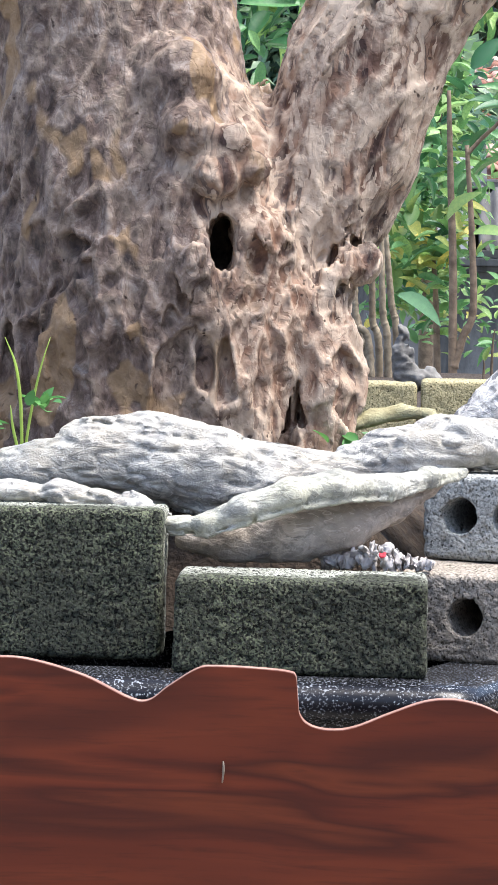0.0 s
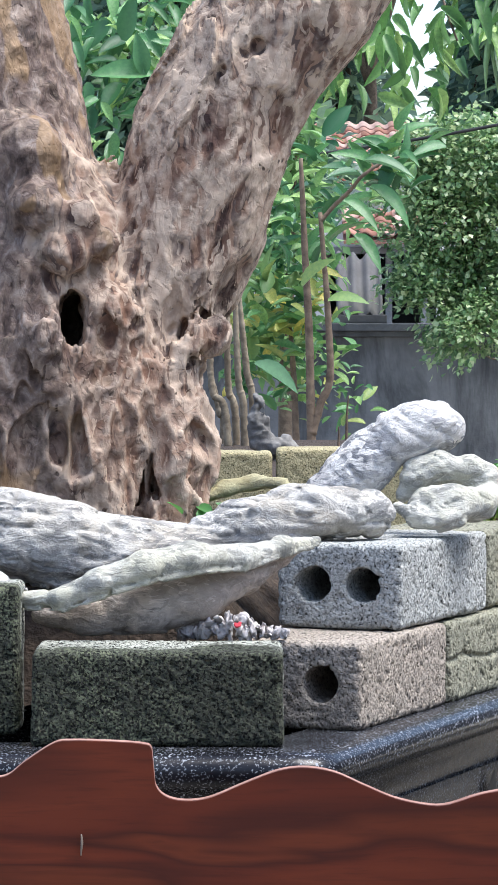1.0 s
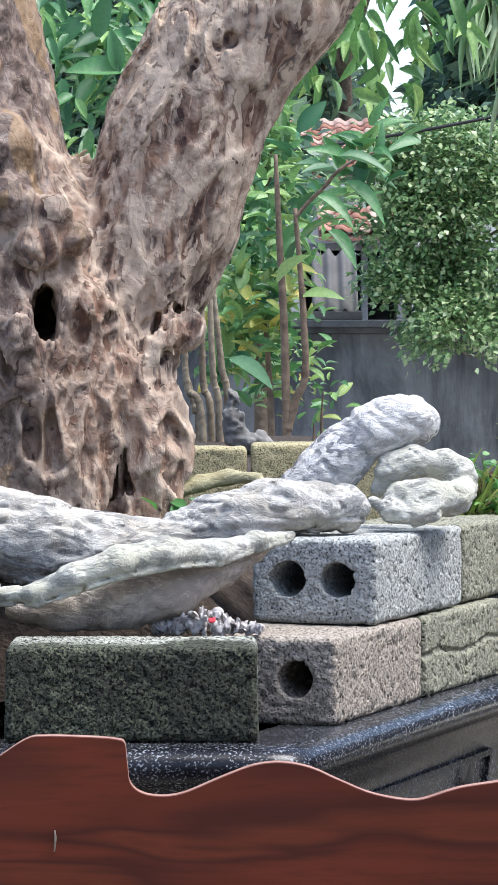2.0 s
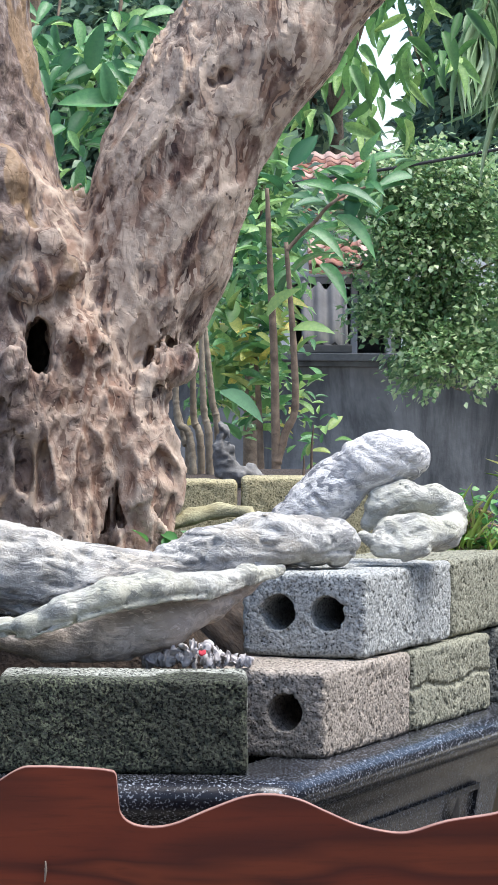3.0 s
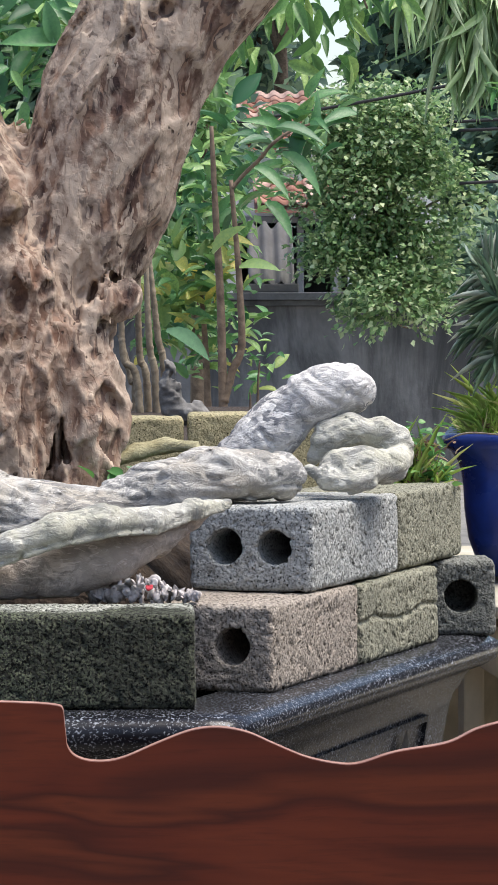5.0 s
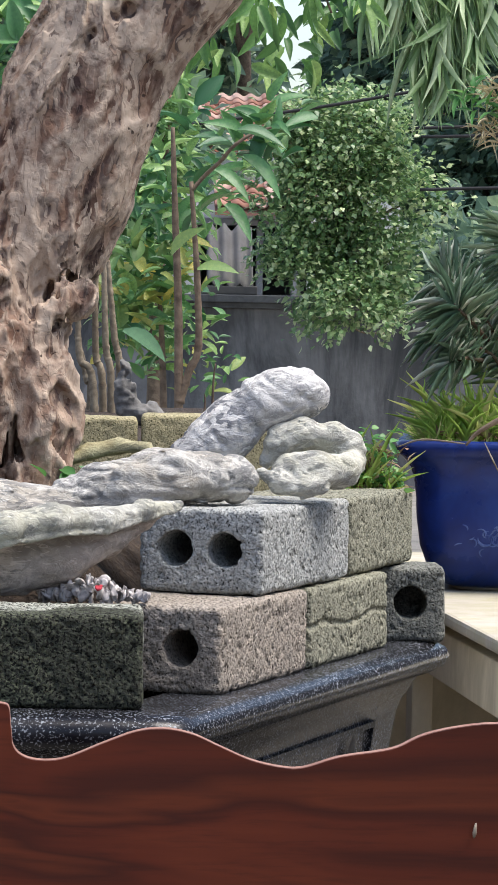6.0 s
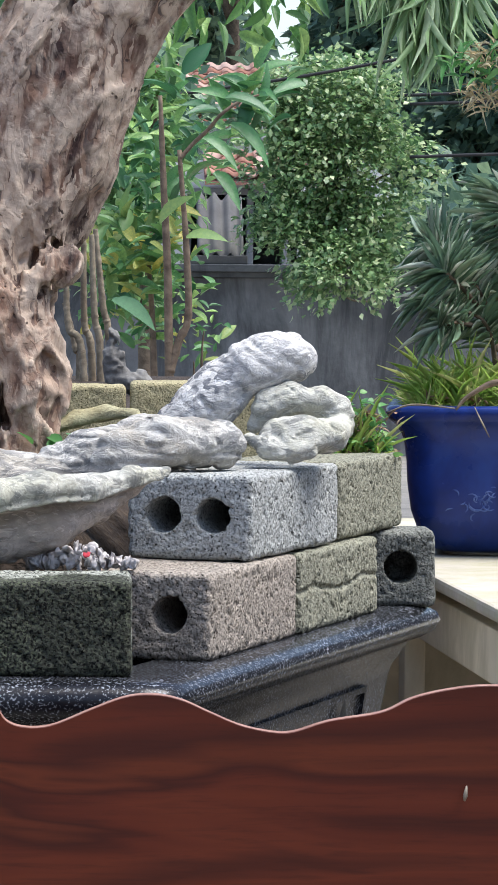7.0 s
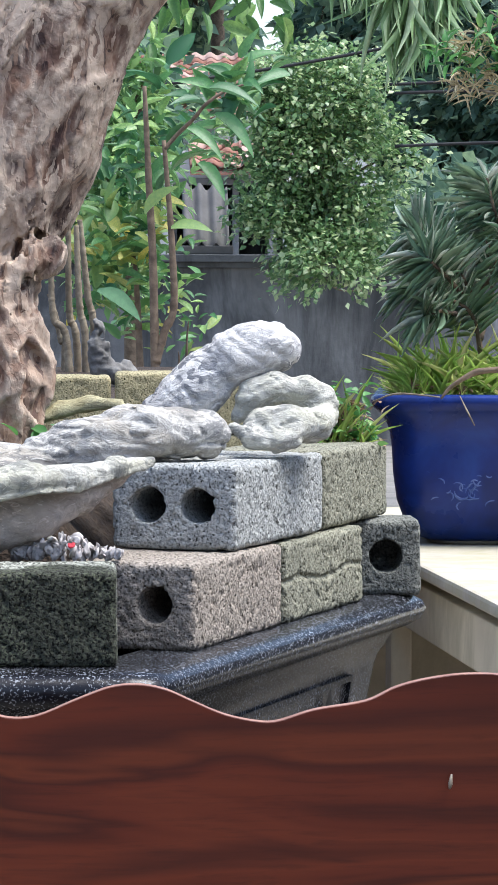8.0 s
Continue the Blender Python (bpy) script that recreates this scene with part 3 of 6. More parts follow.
def ring(inset, z, r=0.05, seg=6):
    """The tub's four-sided outline with rounded corners, set in from the rim, in the tub's own frame."""
    pts = [Vector(p) for p in OUTLINE]
    lines = []
    for a, b in zip(pts, pts[1:] + pts[:1]):
        d = (b - a).normalized()
        lines.append((a + Vector((-d.y, d.x)) * (inset + r), d))
    out = []
    back = TUB.inverted()
    for (a, d), (b, e) in zip(lines[-1:] + lines[:-1], lines):
        k = (b - a).cross(e) / d.cross(e)
        c = a + d * k
        a0, a1 = math.atan2(-d.x, d.y), math.atan2(-e.x, e.y)
        if a1 < a0:
            a1 += 2 * math.pi
        for i in range(seg + 1):
            t = a0 + (a1 - a0) * i / seg
            out.append(back @ Vector((c.x + r * math.cos(t), c.y + r * math.sin(t), 0.9285 + z)))
    return out


def tub_part(name, profile, parent, close=False, label=""):
    verts, faces = [], []
    for inset, z in profile:
        verts += ring(inset, z)
    n = len(verts) // len(profile)
    for i in range(len(profile) - 1):
        for k in range(n):
            faces.append((i * n + k, (i + 1) * n + k, (i + 1) * n + (k + 1) % n, i * n + (k + 1) % n))
    if close:
        faces.append(tuple((len(profile) - 1) * n + k for k in range(n))[::-1])
    return mesh_object(name, verts, faces, GLAZE, parent, label)


tub = thing("bonsai_tub", "black speckled glazed rectangular bonsai tub with a rolled rim", "plant pot", at=TUB)
rim = [(0.115, -0.10), (0.112, -0.006), (0.105, 0.0), (0.03, 0.0), (0.014, -0.003), (0.004, -0.011), (0.0, -0.022), (0.005, -0.034), (0.018, -0.042), (0.03, -0.046)]
tub_part("rim", rim, tub)
tub_part("body", [(0.03, -0.046), (0.036, -0.056), (0.04, -0.066), (0.046, -0.075), (0.05, -0.09), (0.066, -0.20), (0.085, -0.33), (0.10, -0.36)], tub, True)
for lo, hi in (((-0.0, 0.02, -0.100), (0.0, 0.62, -0.092)), ((0.0, 0.612, -0.30), (0.0, 0.62, -0.10)), ((0.0, 0.02, -0.308), (0.0, 0.62, -0.30)), ((0.0, 0.02, -0.30), (0.0, 0.028, -0.10))):
    bm = bmesh.new()
    rows = []
    for q in np.linspace(lo[1], hi[1], 8):
        rows.append([bm.verts.new((P1 - 0.05 + (z + 0.09) * 0.145 + off, q, z)) for z, off in ((lo[2], -0.003), (lo[2], 0.004), (hi[2], 0.004), (hi[2], -0.003))])
    for a, b in zip(rows, rows[1:]):
        for k in range(3):
            bm.faces.new((a[k], b[k], b[k + 1], a[k + 1]))
    bm.faces.new(rows[0])
    bm.faces.new(rows[-1][::-1])
    bmesh.ops.recalc_face_normals(bm, faces=list(bm.faces))
    part("panel_moulding", bm, GLAZE, tub)
verts, faces = [], []
for k in range(28):
    a = 2 * math.pi * k / 28
    rr = 0.055 + 0.02 * math.sin(3 * a + 0.6) + 0.012 * math.sin(7 * a)
    zz = -0.175 + rr * math.sin(a) * 1.15
    verts.append((P1 - 0.05 + (zz + 0.09) * 0.145 + 0.006, 0.545 + rr * math.cos(a) * 0.8, zz))
verts.append((P1 - 0.05 - 0.085 * 0.145 + 0.012, 0.545, -0.175))
faces = [(k, (k + 1) % 28, 28) for k in range(28)]
mesh_object("relief_ornament", verts, faces, plain_material("dark_ornament_glaze", (0.008, 0.008, 0.010), (0.02, 0.02, 0.022), 20, 0.3, 60, 0.3, 0.003), tub, "dark raised ornament")
tub_stand = tagged(part("tub_stand", box_bm((-1.15, 3.85, 0.0), (0.0, 4.5, 0.5685), 0.01), CREAM), "plain cream concrete plinth under the black tub", "plinth")

# soil heaped inside the blocks
sv, sf = [], []
NS = 60
for i in range(NS + 1):
    for j in range(NS + 1):
        a, b = i / NS, j / NS
        q = 4.0 + 0.54 * b
        p = (-1.2 - 0.3 * b) * (1 - a) + (0.05 + 0.16 * b) * a
        edge = min(i, NS - i, j, NS - j) / NS
        sv.append((p, q, 0.9485 + 0.15 * min(1, edge * 9) + 0.03 * noise.noise(Vector((p * 9, q * 9, 0))) + 0.012 * noise.noise(Vector((p * 40, q * 40, 3)))))
for i in range(NS):
    for j in range(NS):
        sf.append((i * (NS + 1) + j, (i + 1) * (NS + 1) + j, (i + 1) * (NS + 1) + j + 1, i * (NS + 1) + j + 1))
soil = tagged(mesh_object("soil", sv, sf, SOIL), "dark soil heaped in the bonsai tub round the trunk", "soil", kind="stuff")

# ---------------------------------------------------------------- concrete blocks
BW, BH, BL = 0.152, 0.097, 0.318


def block(name, size, material, m, label, holes=(), h=0.0024, seed=0, groove=False, group="blocks round the bonsai tub"):
    """A worn hollow concrete block, its size along local x, y and z from its lower corner; holes run along y."""
    sx, sy, sz = size

    def shape(x, y, z):
        r = 0.007
        qx, qy, qz = np.abs(x - sx / 2) - sx / 2 + r, np.abs(y - sy / 2) - sy / 2 + r, np.abs(z - sz / 2) - sz / 2 + r
        d = np.sqrt(np.maximum(qx, 0) ** 2 + np.maximum(qy, 0) ** 2 + np.maximum(qz, 0) ** 2) + np.minimum(np.maximum(qx, np.maximum(qy, qz)), 0) - r
        for hx, hz, hr in holes:
            d = np.maximum(d, -np.maximum(np.sqrt((x - hx) ** 2 + (z - hz) ** 2) - hr, y - sy + 0.03))
        if groove:
            d = np.maximum(d, 0.004 - np.sqrt((np.maximum(x, sx - 0.02) - sx) ** 2 + (z - sz * 0.5 - 0.004 * np.sin(y * 30)) ** 2))
        return d

    def grain(x, y, z):
        s = seed * 3.7
        g = 0.0012 * (field(x * 60 + s, y * 60, z * 60) - 0.5) + 0.0022 * (field(x * 16, y * 16 + s, z * 16) - 0.5)
        pore = field(x * 200, y * 200 + s, z * 200) + 0.25 * field(x * 90 + s, y * 90, z * 90)
        return g + 0.0028 * np.clip((pore - 0.70) * 4, 0, 1) - 0.0008

    ob = solid(name, shape, (-0.012, -0.012, -0.012), (sx + 0.012, sy + 0.012, sz + 0.012), h, material, grain=grain, near=0.03)
    ob.matrix_world = m
    return tagged(ob, label, "concrete block", group)


HOLES = ((0.044, 0.050, 0.0215), (0.105, 0.050, 0.0215))
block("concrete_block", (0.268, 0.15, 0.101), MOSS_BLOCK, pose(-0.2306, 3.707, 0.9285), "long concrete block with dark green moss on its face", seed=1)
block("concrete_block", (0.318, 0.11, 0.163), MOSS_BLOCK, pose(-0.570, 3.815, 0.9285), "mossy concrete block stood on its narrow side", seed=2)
block("concrete_block", (BW, 0.312, BH), PINK_BLOCK, TUB @ pose(-BW, 0, 0.0), "buff hollow concrete block with a round hole in its end", HOLES[1:], seed=3)
block("concrete_block", (BW, 0.335, BH), GREY_BLOCK, TUB @ pose(-0.158, 0.159, 0.1), "light grey hollow concrete block showing two round holes", HOLES, seed=4)
block("concrete_block", (BW, 0.32, BH), OLIVE_BLOCK, TUB @ pose(-BW, 0.326, 0.0), "olive-grey concrete block with a groove along its side", seed=5, groove=True)
block("concrete_block", (BW, 0.31, BH), OLIVE_BLOCK, TUB @ pose(-0.160, 0.502, 0.1, 0, 0, 2), "olive-grey concrete block of the upper course", seed=6)
block("concrete_block", (0.150, 0.11, BH), DARK_BLOCK, TUB @ pose(-0.095, 0.70, 0.0, 0, 0, 21), "dark concrete block with a round hole", HOLES, seed=7)

# ---------------------------------------------------------------- old gnarled trunk
TRUNK = [((-0.3028, 4.46, 1.0695), 0.218), ((-0.2957, 4.46, 1.1774), 0.214), ((-0.2885, 4.46, 1.2996), 0.216), ((-0.3129, 4.45, 1.4361), 0.192), ((-0.3524, 4.45, 1.5581), 0.1542),
         ((-0.3775, 4.45, 1.7017), 0.142), ((-0.3883, 4.45, 1.8668), 0.134), ((-0.4098, 4.45, 2.0965), 0.1200)]
LIMB = [((-0.170, 4.43, 1.36), 0.122), ((-0.115, 4.42, 1.45), 0.095), ((-0.077, 4.41, 1.52), 0.088), ((-0.052, 4.4, 1.59), 0.084), ((-0.034, 4.4, 1.645), 0.082), ((0.006, 4.4, 1.715), 0.085),
        ((0.060, 4.4, 1.785), 0.089), ((0.13, 4.42, 1.90), 0.097), ((0.1998, 4.44, 2.0805), 0.0891)]
LEG = [((-0.100, 4.36, 1.33), 0.046), ((-0.098, 4.34, 1.26), 0.037), ((-0.088, 4.33, 1.215), 0.038), ((-0.098, 4.33, 1.145), 0.033), ((-0.100, 4.33, 1.10), 0.034)]
BURLS = (((-0.181, 4.276, 1.4786), 0.021), ((-0.224, 4.262, 1.468), 0.030))


def ball(x, y, z, c, r):
    return np.sqrt((x - c[0]) ** 2 + (y - c[1]) ** 2 + (z - c[2]) ** 2) - r


def trunk_shape(x, y, z):
    d = merge(chain(x, y, z, TRUNK, 0.05), chain(x, y, z, LIMB, 0.04), 0.012)
    d = merge(d, chain(x, y, z, LEG, 0.03), 0.012)
    for c, r, k in (((-0.050, 4.335, 1.364), 0.026, 0.022), ((-0.244, 4.42, 1.632), 0.034, 0.02), ((-0.275, 4.30, 1.59), 0.045, 0.03), ((-0.178, 4.41, 1.545), 0.024, 0.014), ((-0.26, 4.258, 1.525), 0.030, 0.02),
                    ((-0.205, 4.262, 1.51), 0.020, 0.02), ((-0.175, 4.285, 1.40), 0.030, 0.03), ((-0.252, 4.252, 1.36), 0.024, 0.03), *((c, r, 0.010) for c, r in BURLS)):
        d = merge(d, ball(x, y, z, c, r), k)
    d = carve(d, blob(x, y, z, (-0.2165, 4.25, 1.388), (0.0190, 0.16, 0.040)), 0.007)
    d = carve(d, blob(x, y, z, (-0.225, 4.40, 1.37), (0.07, 0.09, 0.08)), 0.004)
    d = carve(d, blob(x, y, z, (-0.177, 4.42, 1.668), (0.031, 0.32, 0.094)), 0.008)
    d = carve(d, ball(x, y, z, (-0.216, 4.40, 1.705), 0.018), 0.010)
    d = carve(d, blob(x, y, z, (-0.262, 4.222, 1.505), (0.045, 0.018, 0.016)), 0.012)
    d = carve(d, round_cone(x, y, z, (-0.142, 4.295, 1.105), (-0.116, 4.290, 1.240), 0.026, 0.008, 3.0), 0.010)
    d = carve(d, round_cone(x, y, z, (-0.036, 4.285, 1.349), (-0.066, 4.275, 1.322), 0.010, 0.009), 0.010)
    d = carve(d, round_cone(x, y, z, (-0.030, 4.35, 1.405), (-0.052, 4.31, 1.398), 0.009, 0.007), 0.008)
    for c, r in (((-0.043, 4.308, 1.676), 0.009), ((-0.035, 4.31, 1.692), 0.007), ((0.012, 4.308, 1.722), 0.011), ((-0.004, 4.309, 1.712), 0.006)):
        d = carve(d, ball(x, y, z, c, r), 0.005)
    return d


def bowl(near, far, wide):
    """0 on the ridge between two hollows, 1 inside them."""
    t = np.clip((far - near) / wide, 0, 1)
    return t * t * (3 - 2 * t)


def hollows(x, y, z):
    """The scooped hollows of the bark, large and small, wandering with the grain."""
    wx, wy, wz = x + 0.05 * field(x * 12, y * 12, z * 8), y + 0.03 * field(x * 12, y * 12 + 5, z * 8), z + 0.05 * field(x * 12 + 9, y * 12, z * 8)
    wx, wz = wx + 0.012 * field(x * 40, y * 40, z * 30), wz + 0.012 * field(x * 40 + 9, y * 40, z * 30)
    slant = wx - 0.42 * np.clip(z - 1.4, 0, 1)
    big = bowl(*pits(slant * 21, wy * 21, wz * 10), 0.36)
    small = bowl(*pits(slant * 42 + 3, wy * 42, wz * 20 + 1, 8), 0.40)
    return big, small, wx, wy, wz, slant


def trunk_grain(x, y, z):
    low = np.clip((1.52 - z) / 0.14, 0.20, 1)
    big, small, wx, wy, wz, slant = hollows(x, y, z)
    lump = 0.022 * (field(wx * 13, wy * 13, wz * 8) - 0.5) + 0.010 * (field(wx * 34, wy * 34, wz * 19) - 0.5)
    flute = np.abs(field(slant * 15 + 3, wy * 17, wz * 3.0) - 0.5)
    rib = np.abs(field(slant * 36 + 1, wy * 40, wz * 5) - 0.5)
    side = x - 0.55 * (z - 1.6)
    edge = np.clip((-0.070 - side) / 0.03, 0, 1) * np.clip((side + 0.185) / 0.01, 0, 1) * np.clip((z - 1.56) / 0.05, 0, 1)
    some = np.clip((field(x * 9 + 4, y * 9, z * 9) - 0.32) * 5, 0, 1)
    fine = 0.004 * (field(slant * 95, y * 95, z * 42) - 0.5) + 0.003 * (field(x * 170, y * 170, z * 100) - 0.5)
    burl = sum(np.clip(1 - ball(x, y, z, c, r * 0.6) / 0.016, 0, 1) for c, r in BURLS)
    rough = burl * 0.012 * (field(x * 140 + 5, y * 140, z * 140) - 0.45)
    return ((lump + 0.015 * some * big + 0.007 * small * (1 - 0.6 * some)) * low - 0.030 * np.clip(0.10 - flute, 0, 1) - (0.018 + 0.09 * edge) * np.clip(0.12 - rib, 0, 1) + fine + rough - 0.004 * low)


def pale_ridges(x, y, z):
    """How pale the bark is: along the ridges between the hollows and the limb's left edge."""
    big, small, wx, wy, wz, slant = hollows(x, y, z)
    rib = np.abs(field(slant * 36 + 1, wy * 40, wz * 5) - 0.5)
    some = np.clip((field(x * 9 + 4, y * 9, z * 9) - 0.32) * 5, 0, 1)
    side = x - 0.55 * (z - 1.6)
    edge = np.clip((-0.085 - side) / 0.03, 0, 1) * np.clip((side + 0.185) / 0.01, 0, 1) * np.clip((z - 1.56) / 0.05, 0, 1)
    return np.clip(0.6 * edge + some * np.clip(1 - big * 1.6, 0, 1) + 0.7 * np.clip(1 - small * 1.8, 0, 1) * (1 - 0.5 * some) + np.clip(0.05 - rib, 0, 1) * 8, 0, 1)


old_tree = thing("bonsai_tree", "gnarled old tree trunk with mottled bark and a knot hole", "tree", at=pose(-0.28, 4.45, 1.05))
trunk = solid("trunk", trunk_shape, (-0.60, 4.10, 1.04), (0.30, 4.80, 2.02), 0.0041, BARK, grain=trunk_grain, near=0.028)


def split_off(ob, name, chooser, label=""):
    """Moves the faces that chooser(x, y, z) picks into a part of its own, keeping the shading across the cut."""
    me = ob.data
    nv, nf = len(me.vertices), len(me.polygons)
    co, no = np.empty(nv * 3, np.float32), np.empty(nv * 3, np.float32)
    me.vertices.foreach_get("co", co)
    me.vertex_normals.foreach_get("vector", no)
    loops = np.empty(nf * 4, np.int32)
    me.loops.foreach_get("vertex_index", loops)
    co, no, faces = co.reshape(-1, 3), no.reshape(-1, 3), loops.reshape(-1, 4)
    mid = co[faces].mean(1)
    pick = chooser(mid[:, 0], mid[:, 1], mid[:, 2])
    made = []
    for title, chosen in ((ob.name, faces[~pick]), (name, faces[pick])):
        used, back = np.unique(chosen, return_inverse=True)
        out = bpy.data.meshes.new(title)
        out.from_pydata(co[used].tolist(), [], back.reshape(-1, 4).tolist())
        out.materials.append(me.materials[0])
        out.shade_smooth()
        out.normals_split_custom_set_from_vertices(no[used].tolist())
        made.append(out)
    ob.data = made[0]
    cut = new(name, made[1])
    if label:
        cut["label"] = label
    return cut


limb = split_off(trunk, "limb", lambda x, y, z: (chain(x, y, z, LIMB[1:], 0.04) < chain(x, y, z, TRUNK, 0.05)) & (z > 1.44), "leaning limb with flaking cream and brown bark")
root = split_off(trunk, "root", lambda x, y, z: (chain(x, y, z, LEG, 0.03) < chain(x, y, z, TRUNK, 0.05)) & (z < 1.31))
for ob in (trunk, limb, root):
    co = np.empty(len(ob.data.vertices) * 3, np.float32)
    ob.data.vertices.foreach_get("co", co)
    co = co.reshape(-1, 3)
    ob.data.attributes.new("ridge_pale", 'FLOAT', 'POINT').data.foreach_set("value", pale_ridges(co[:, 0], co[:, 1], co[:, 2]).astype(np.float32))
    ob.parent = old_tree
    ob.matrix_parent_inverse = old_tree.matrix_world.inverted()

# ---------------------------------------------------------------- weathered cloth bundles on the blocks
BLOCK_TOP = 1.1262


def cloth(name, shape, lo, hi, material, label, h=0.0029, amp=1.0, way=12.0, across=0.0):
    """A crumpled cloth; way: the slope of its wrinkles in degrees; across: how much they ring it instead."""
    ca, sa = math.cos(radians(way)), math.sin(radians(way))

    def grain(x, y, z):
        w, v = field(x * 15, y * 15, z * 15) - 0.5, field(x * 15 + 7, y * 15, z * 15 + 3) - 0.5
        s, n = x * ca + z * sa + 0.012 * w, -x * sa + z * ca + 0.012 * v
        fold = np.abs(field(s * 13 + 2, y * 26, n * 42) - 0.5)
        pleat = np.abs(field(s * 34, y * 50 + 4, n * 92) - 0.5)
        ring = np.abs(field(s * 62 + n * 18, y * 16, n * 14) - 0.5)
        soft = 0.007 * (field(s * 9, y * 16, n * 20) - 0.5) + 0.003 * (field(s * 24, y * 30, n * 44 + 1) - 0.5)
        return amp * (soft + (1 - across) * (0.034 * np.clip(0.12 - fold, 0, 1) + 0.030 * np.clip(0.13 - pleat, 0, 1)) + across * (0.030 * np.clip(0.13 - ring, 0, 1) + 0.024 * np.clip(0.13 - pleat, 0, 1))
                      + 0.0022 * (field(x * 150, y * 150, z * 150) - 0.5))

    return tagged(solid(name, shape, lo, hi, h, material, grain=grain, near=0.03), label, "cloth", "cloths on the blocks")


def back_bundle(x, y, z):
    d = chain(x, y, z, [((-0.5049, 4.06, 1.1110), 0.0249), ((-0.4198, 4.06, 1.1175), 0.0301), ((-0.3477, 4.06, 1.1339), 0.0406), ((-0.2822, 4.06, 1.1339), 0.0485), ((-0.2168, 4.06, 1.1241), 0.0485),
                        ((-0.1385, 4.07, 1.1071), 0.0460), ((-0.0665, 4.08, 1.1065), 0.0382), ((-0.0073, 4.1, 1.1280), 0.0425), ((0.0526, 4.14, 1.1470), 0.0386), ((0.1067, 4.18, 1.1560), 0.0322)], 0.03, 0.9)
    flap = np.maximum(chain(x, y, z, FLAP, 0.02, 0.8), BLOCK_TOP + 0.001 - z - 0.7 * np.clip(0.03 - x, 0, 1))
    d = merge(d, flap, 0.004)
    lip = chain(x, y, z, [((-0.4887, 3.93, 1.1028), 0.0153), ((-0.3737, 3.92, 1.1009), 0.0140), ((-0.2907, 3.91, 1.0927), 0.0113), ((-0.2491, 3.9, 1.0783), 0.0088)], 0.02, 1.6)
    return merge(d, lip, 0.02)


FLAP = [((-0.0085, 4.060, 1.1250), 0.0144), ((0.0276, 4.070, 1.1459), 0.0262), ((0.0704, 4.080, 1.1577), 0.0289), ((0.1104, 4.100, 1.1599), 0.0278), ((0.1441, 4.120, 1.1575), 0.0252), ((0.1531, 4.130, 1.1557), 0.0226)]


def front_bag(x, y, z):
    d = chain(x, y, z, [((-0.2311, 3.915, 1.0545), 0.0151), ((-0.1777, 3.92, 1.0592), 0.0289), ((-0.1144, 3.92, 1.0705), 0.0377), ((-0.0577, 3.93, 1.0838), 0.0352), ((-0.0070, 3.95, 1.0990), 0.0214),
                        ((0.0282, 3.97, 1.1163), 0.0115), ((0.0669, 3.99, 1.1299), 0.0058)], 0.025, 0.8)
    return np.maximum(d, 1.0305 - z)


HEM = [((-0.2475, 3.885, 1.0718), 0.0094), ((-0.2065, 3.868, 1.0742), 0.0126), ((-0.1624, 3.858, 1.0936), 0.0164), ((-0.1127, 3.862, 1.1108), 0.0176), ((-0.0632, 3.88, 1.1197), 0.0164),
       ((-0.0069, 3.915, 1.1176), 0.0132), ((0.0376, 3.955, 1.1280), 0.0096), ((0.0779, 3.99, 1.1331), 0.0058)]


def bag_edge(x, y, z):
    d = chain(x, y, z, HEM, 0.012, 1.3)
    cord = chain(x, y, z, [((p[0] + 0.002, p[1] - r * 1.0, p[2] - r * 0.92), 0.0034) for p, r in HEM], 0.004)
    return merge(d, cord, 0.002)


def big_roll(x, y, z):
    low = chain(x, y, z, [((0.0959, 4.260, 1.1701), 0.0316), ((0.1234, 4.260, 1.1934), 0.0323), ((0.1509, 4.260, 1.2180), 0.0316), ((0.1695, 4.260, 1.2296), 0.0261)], 0.02)
    high = chain(x, y, z, [((0.1590, 4.255, 1.2291), 0.0260), ((0.1810, 4.255, 1.2427), 0.0315), ((0.2086, 4.260, 1.2521), 0.0316), ((0.2336, 4.265, 1.2546), 0.0302)], 0.015)
    return merge(low, high, 0.004)


def side_lobes(x, y, z):
    arch = chain(x, y, z, [((0.1884, 4.240, 1.1748), 0.0137), ((0.2035, 4.240, 1.1980), 0.0198), ((0.2322, 4.240, 1.2074), 0.0191), ((0.2643, 4.240, 1.2046), 0.0184), ((0.2882, 4.240, 1.1922), 0.0171), ((0.2923, 4.240, 1.1730), 0.0150)], 0.010)
    low = chain(x, y, z, [((0.1903, 4.190, 1.1553), 0.0095), ((0.2160, 4.190, 1.1647), 0.0203), ((0.2477, 4.190, 1.1659), 0.0216), ((0.2754, 4.200, 1.1640), 0.0183), ((0.2903, 4.220, 1.1753), 0.0150)], 0.014)
    hem = chain(x, y, z, [((0.1771, 4.165, 1.1619), 0.0081), ((0.1972, 4.165, 1.1498), 0.0134), ((0.2261, 4.165, 1.1470), 0.0134), ((0.2530, 4.165, 1.1449), 0.0067)], 0.012)
    return np.maximum(merge(merge(arch, low, 0.003), hem, 0.018), BLOCK_TOP + 0.001 - z)


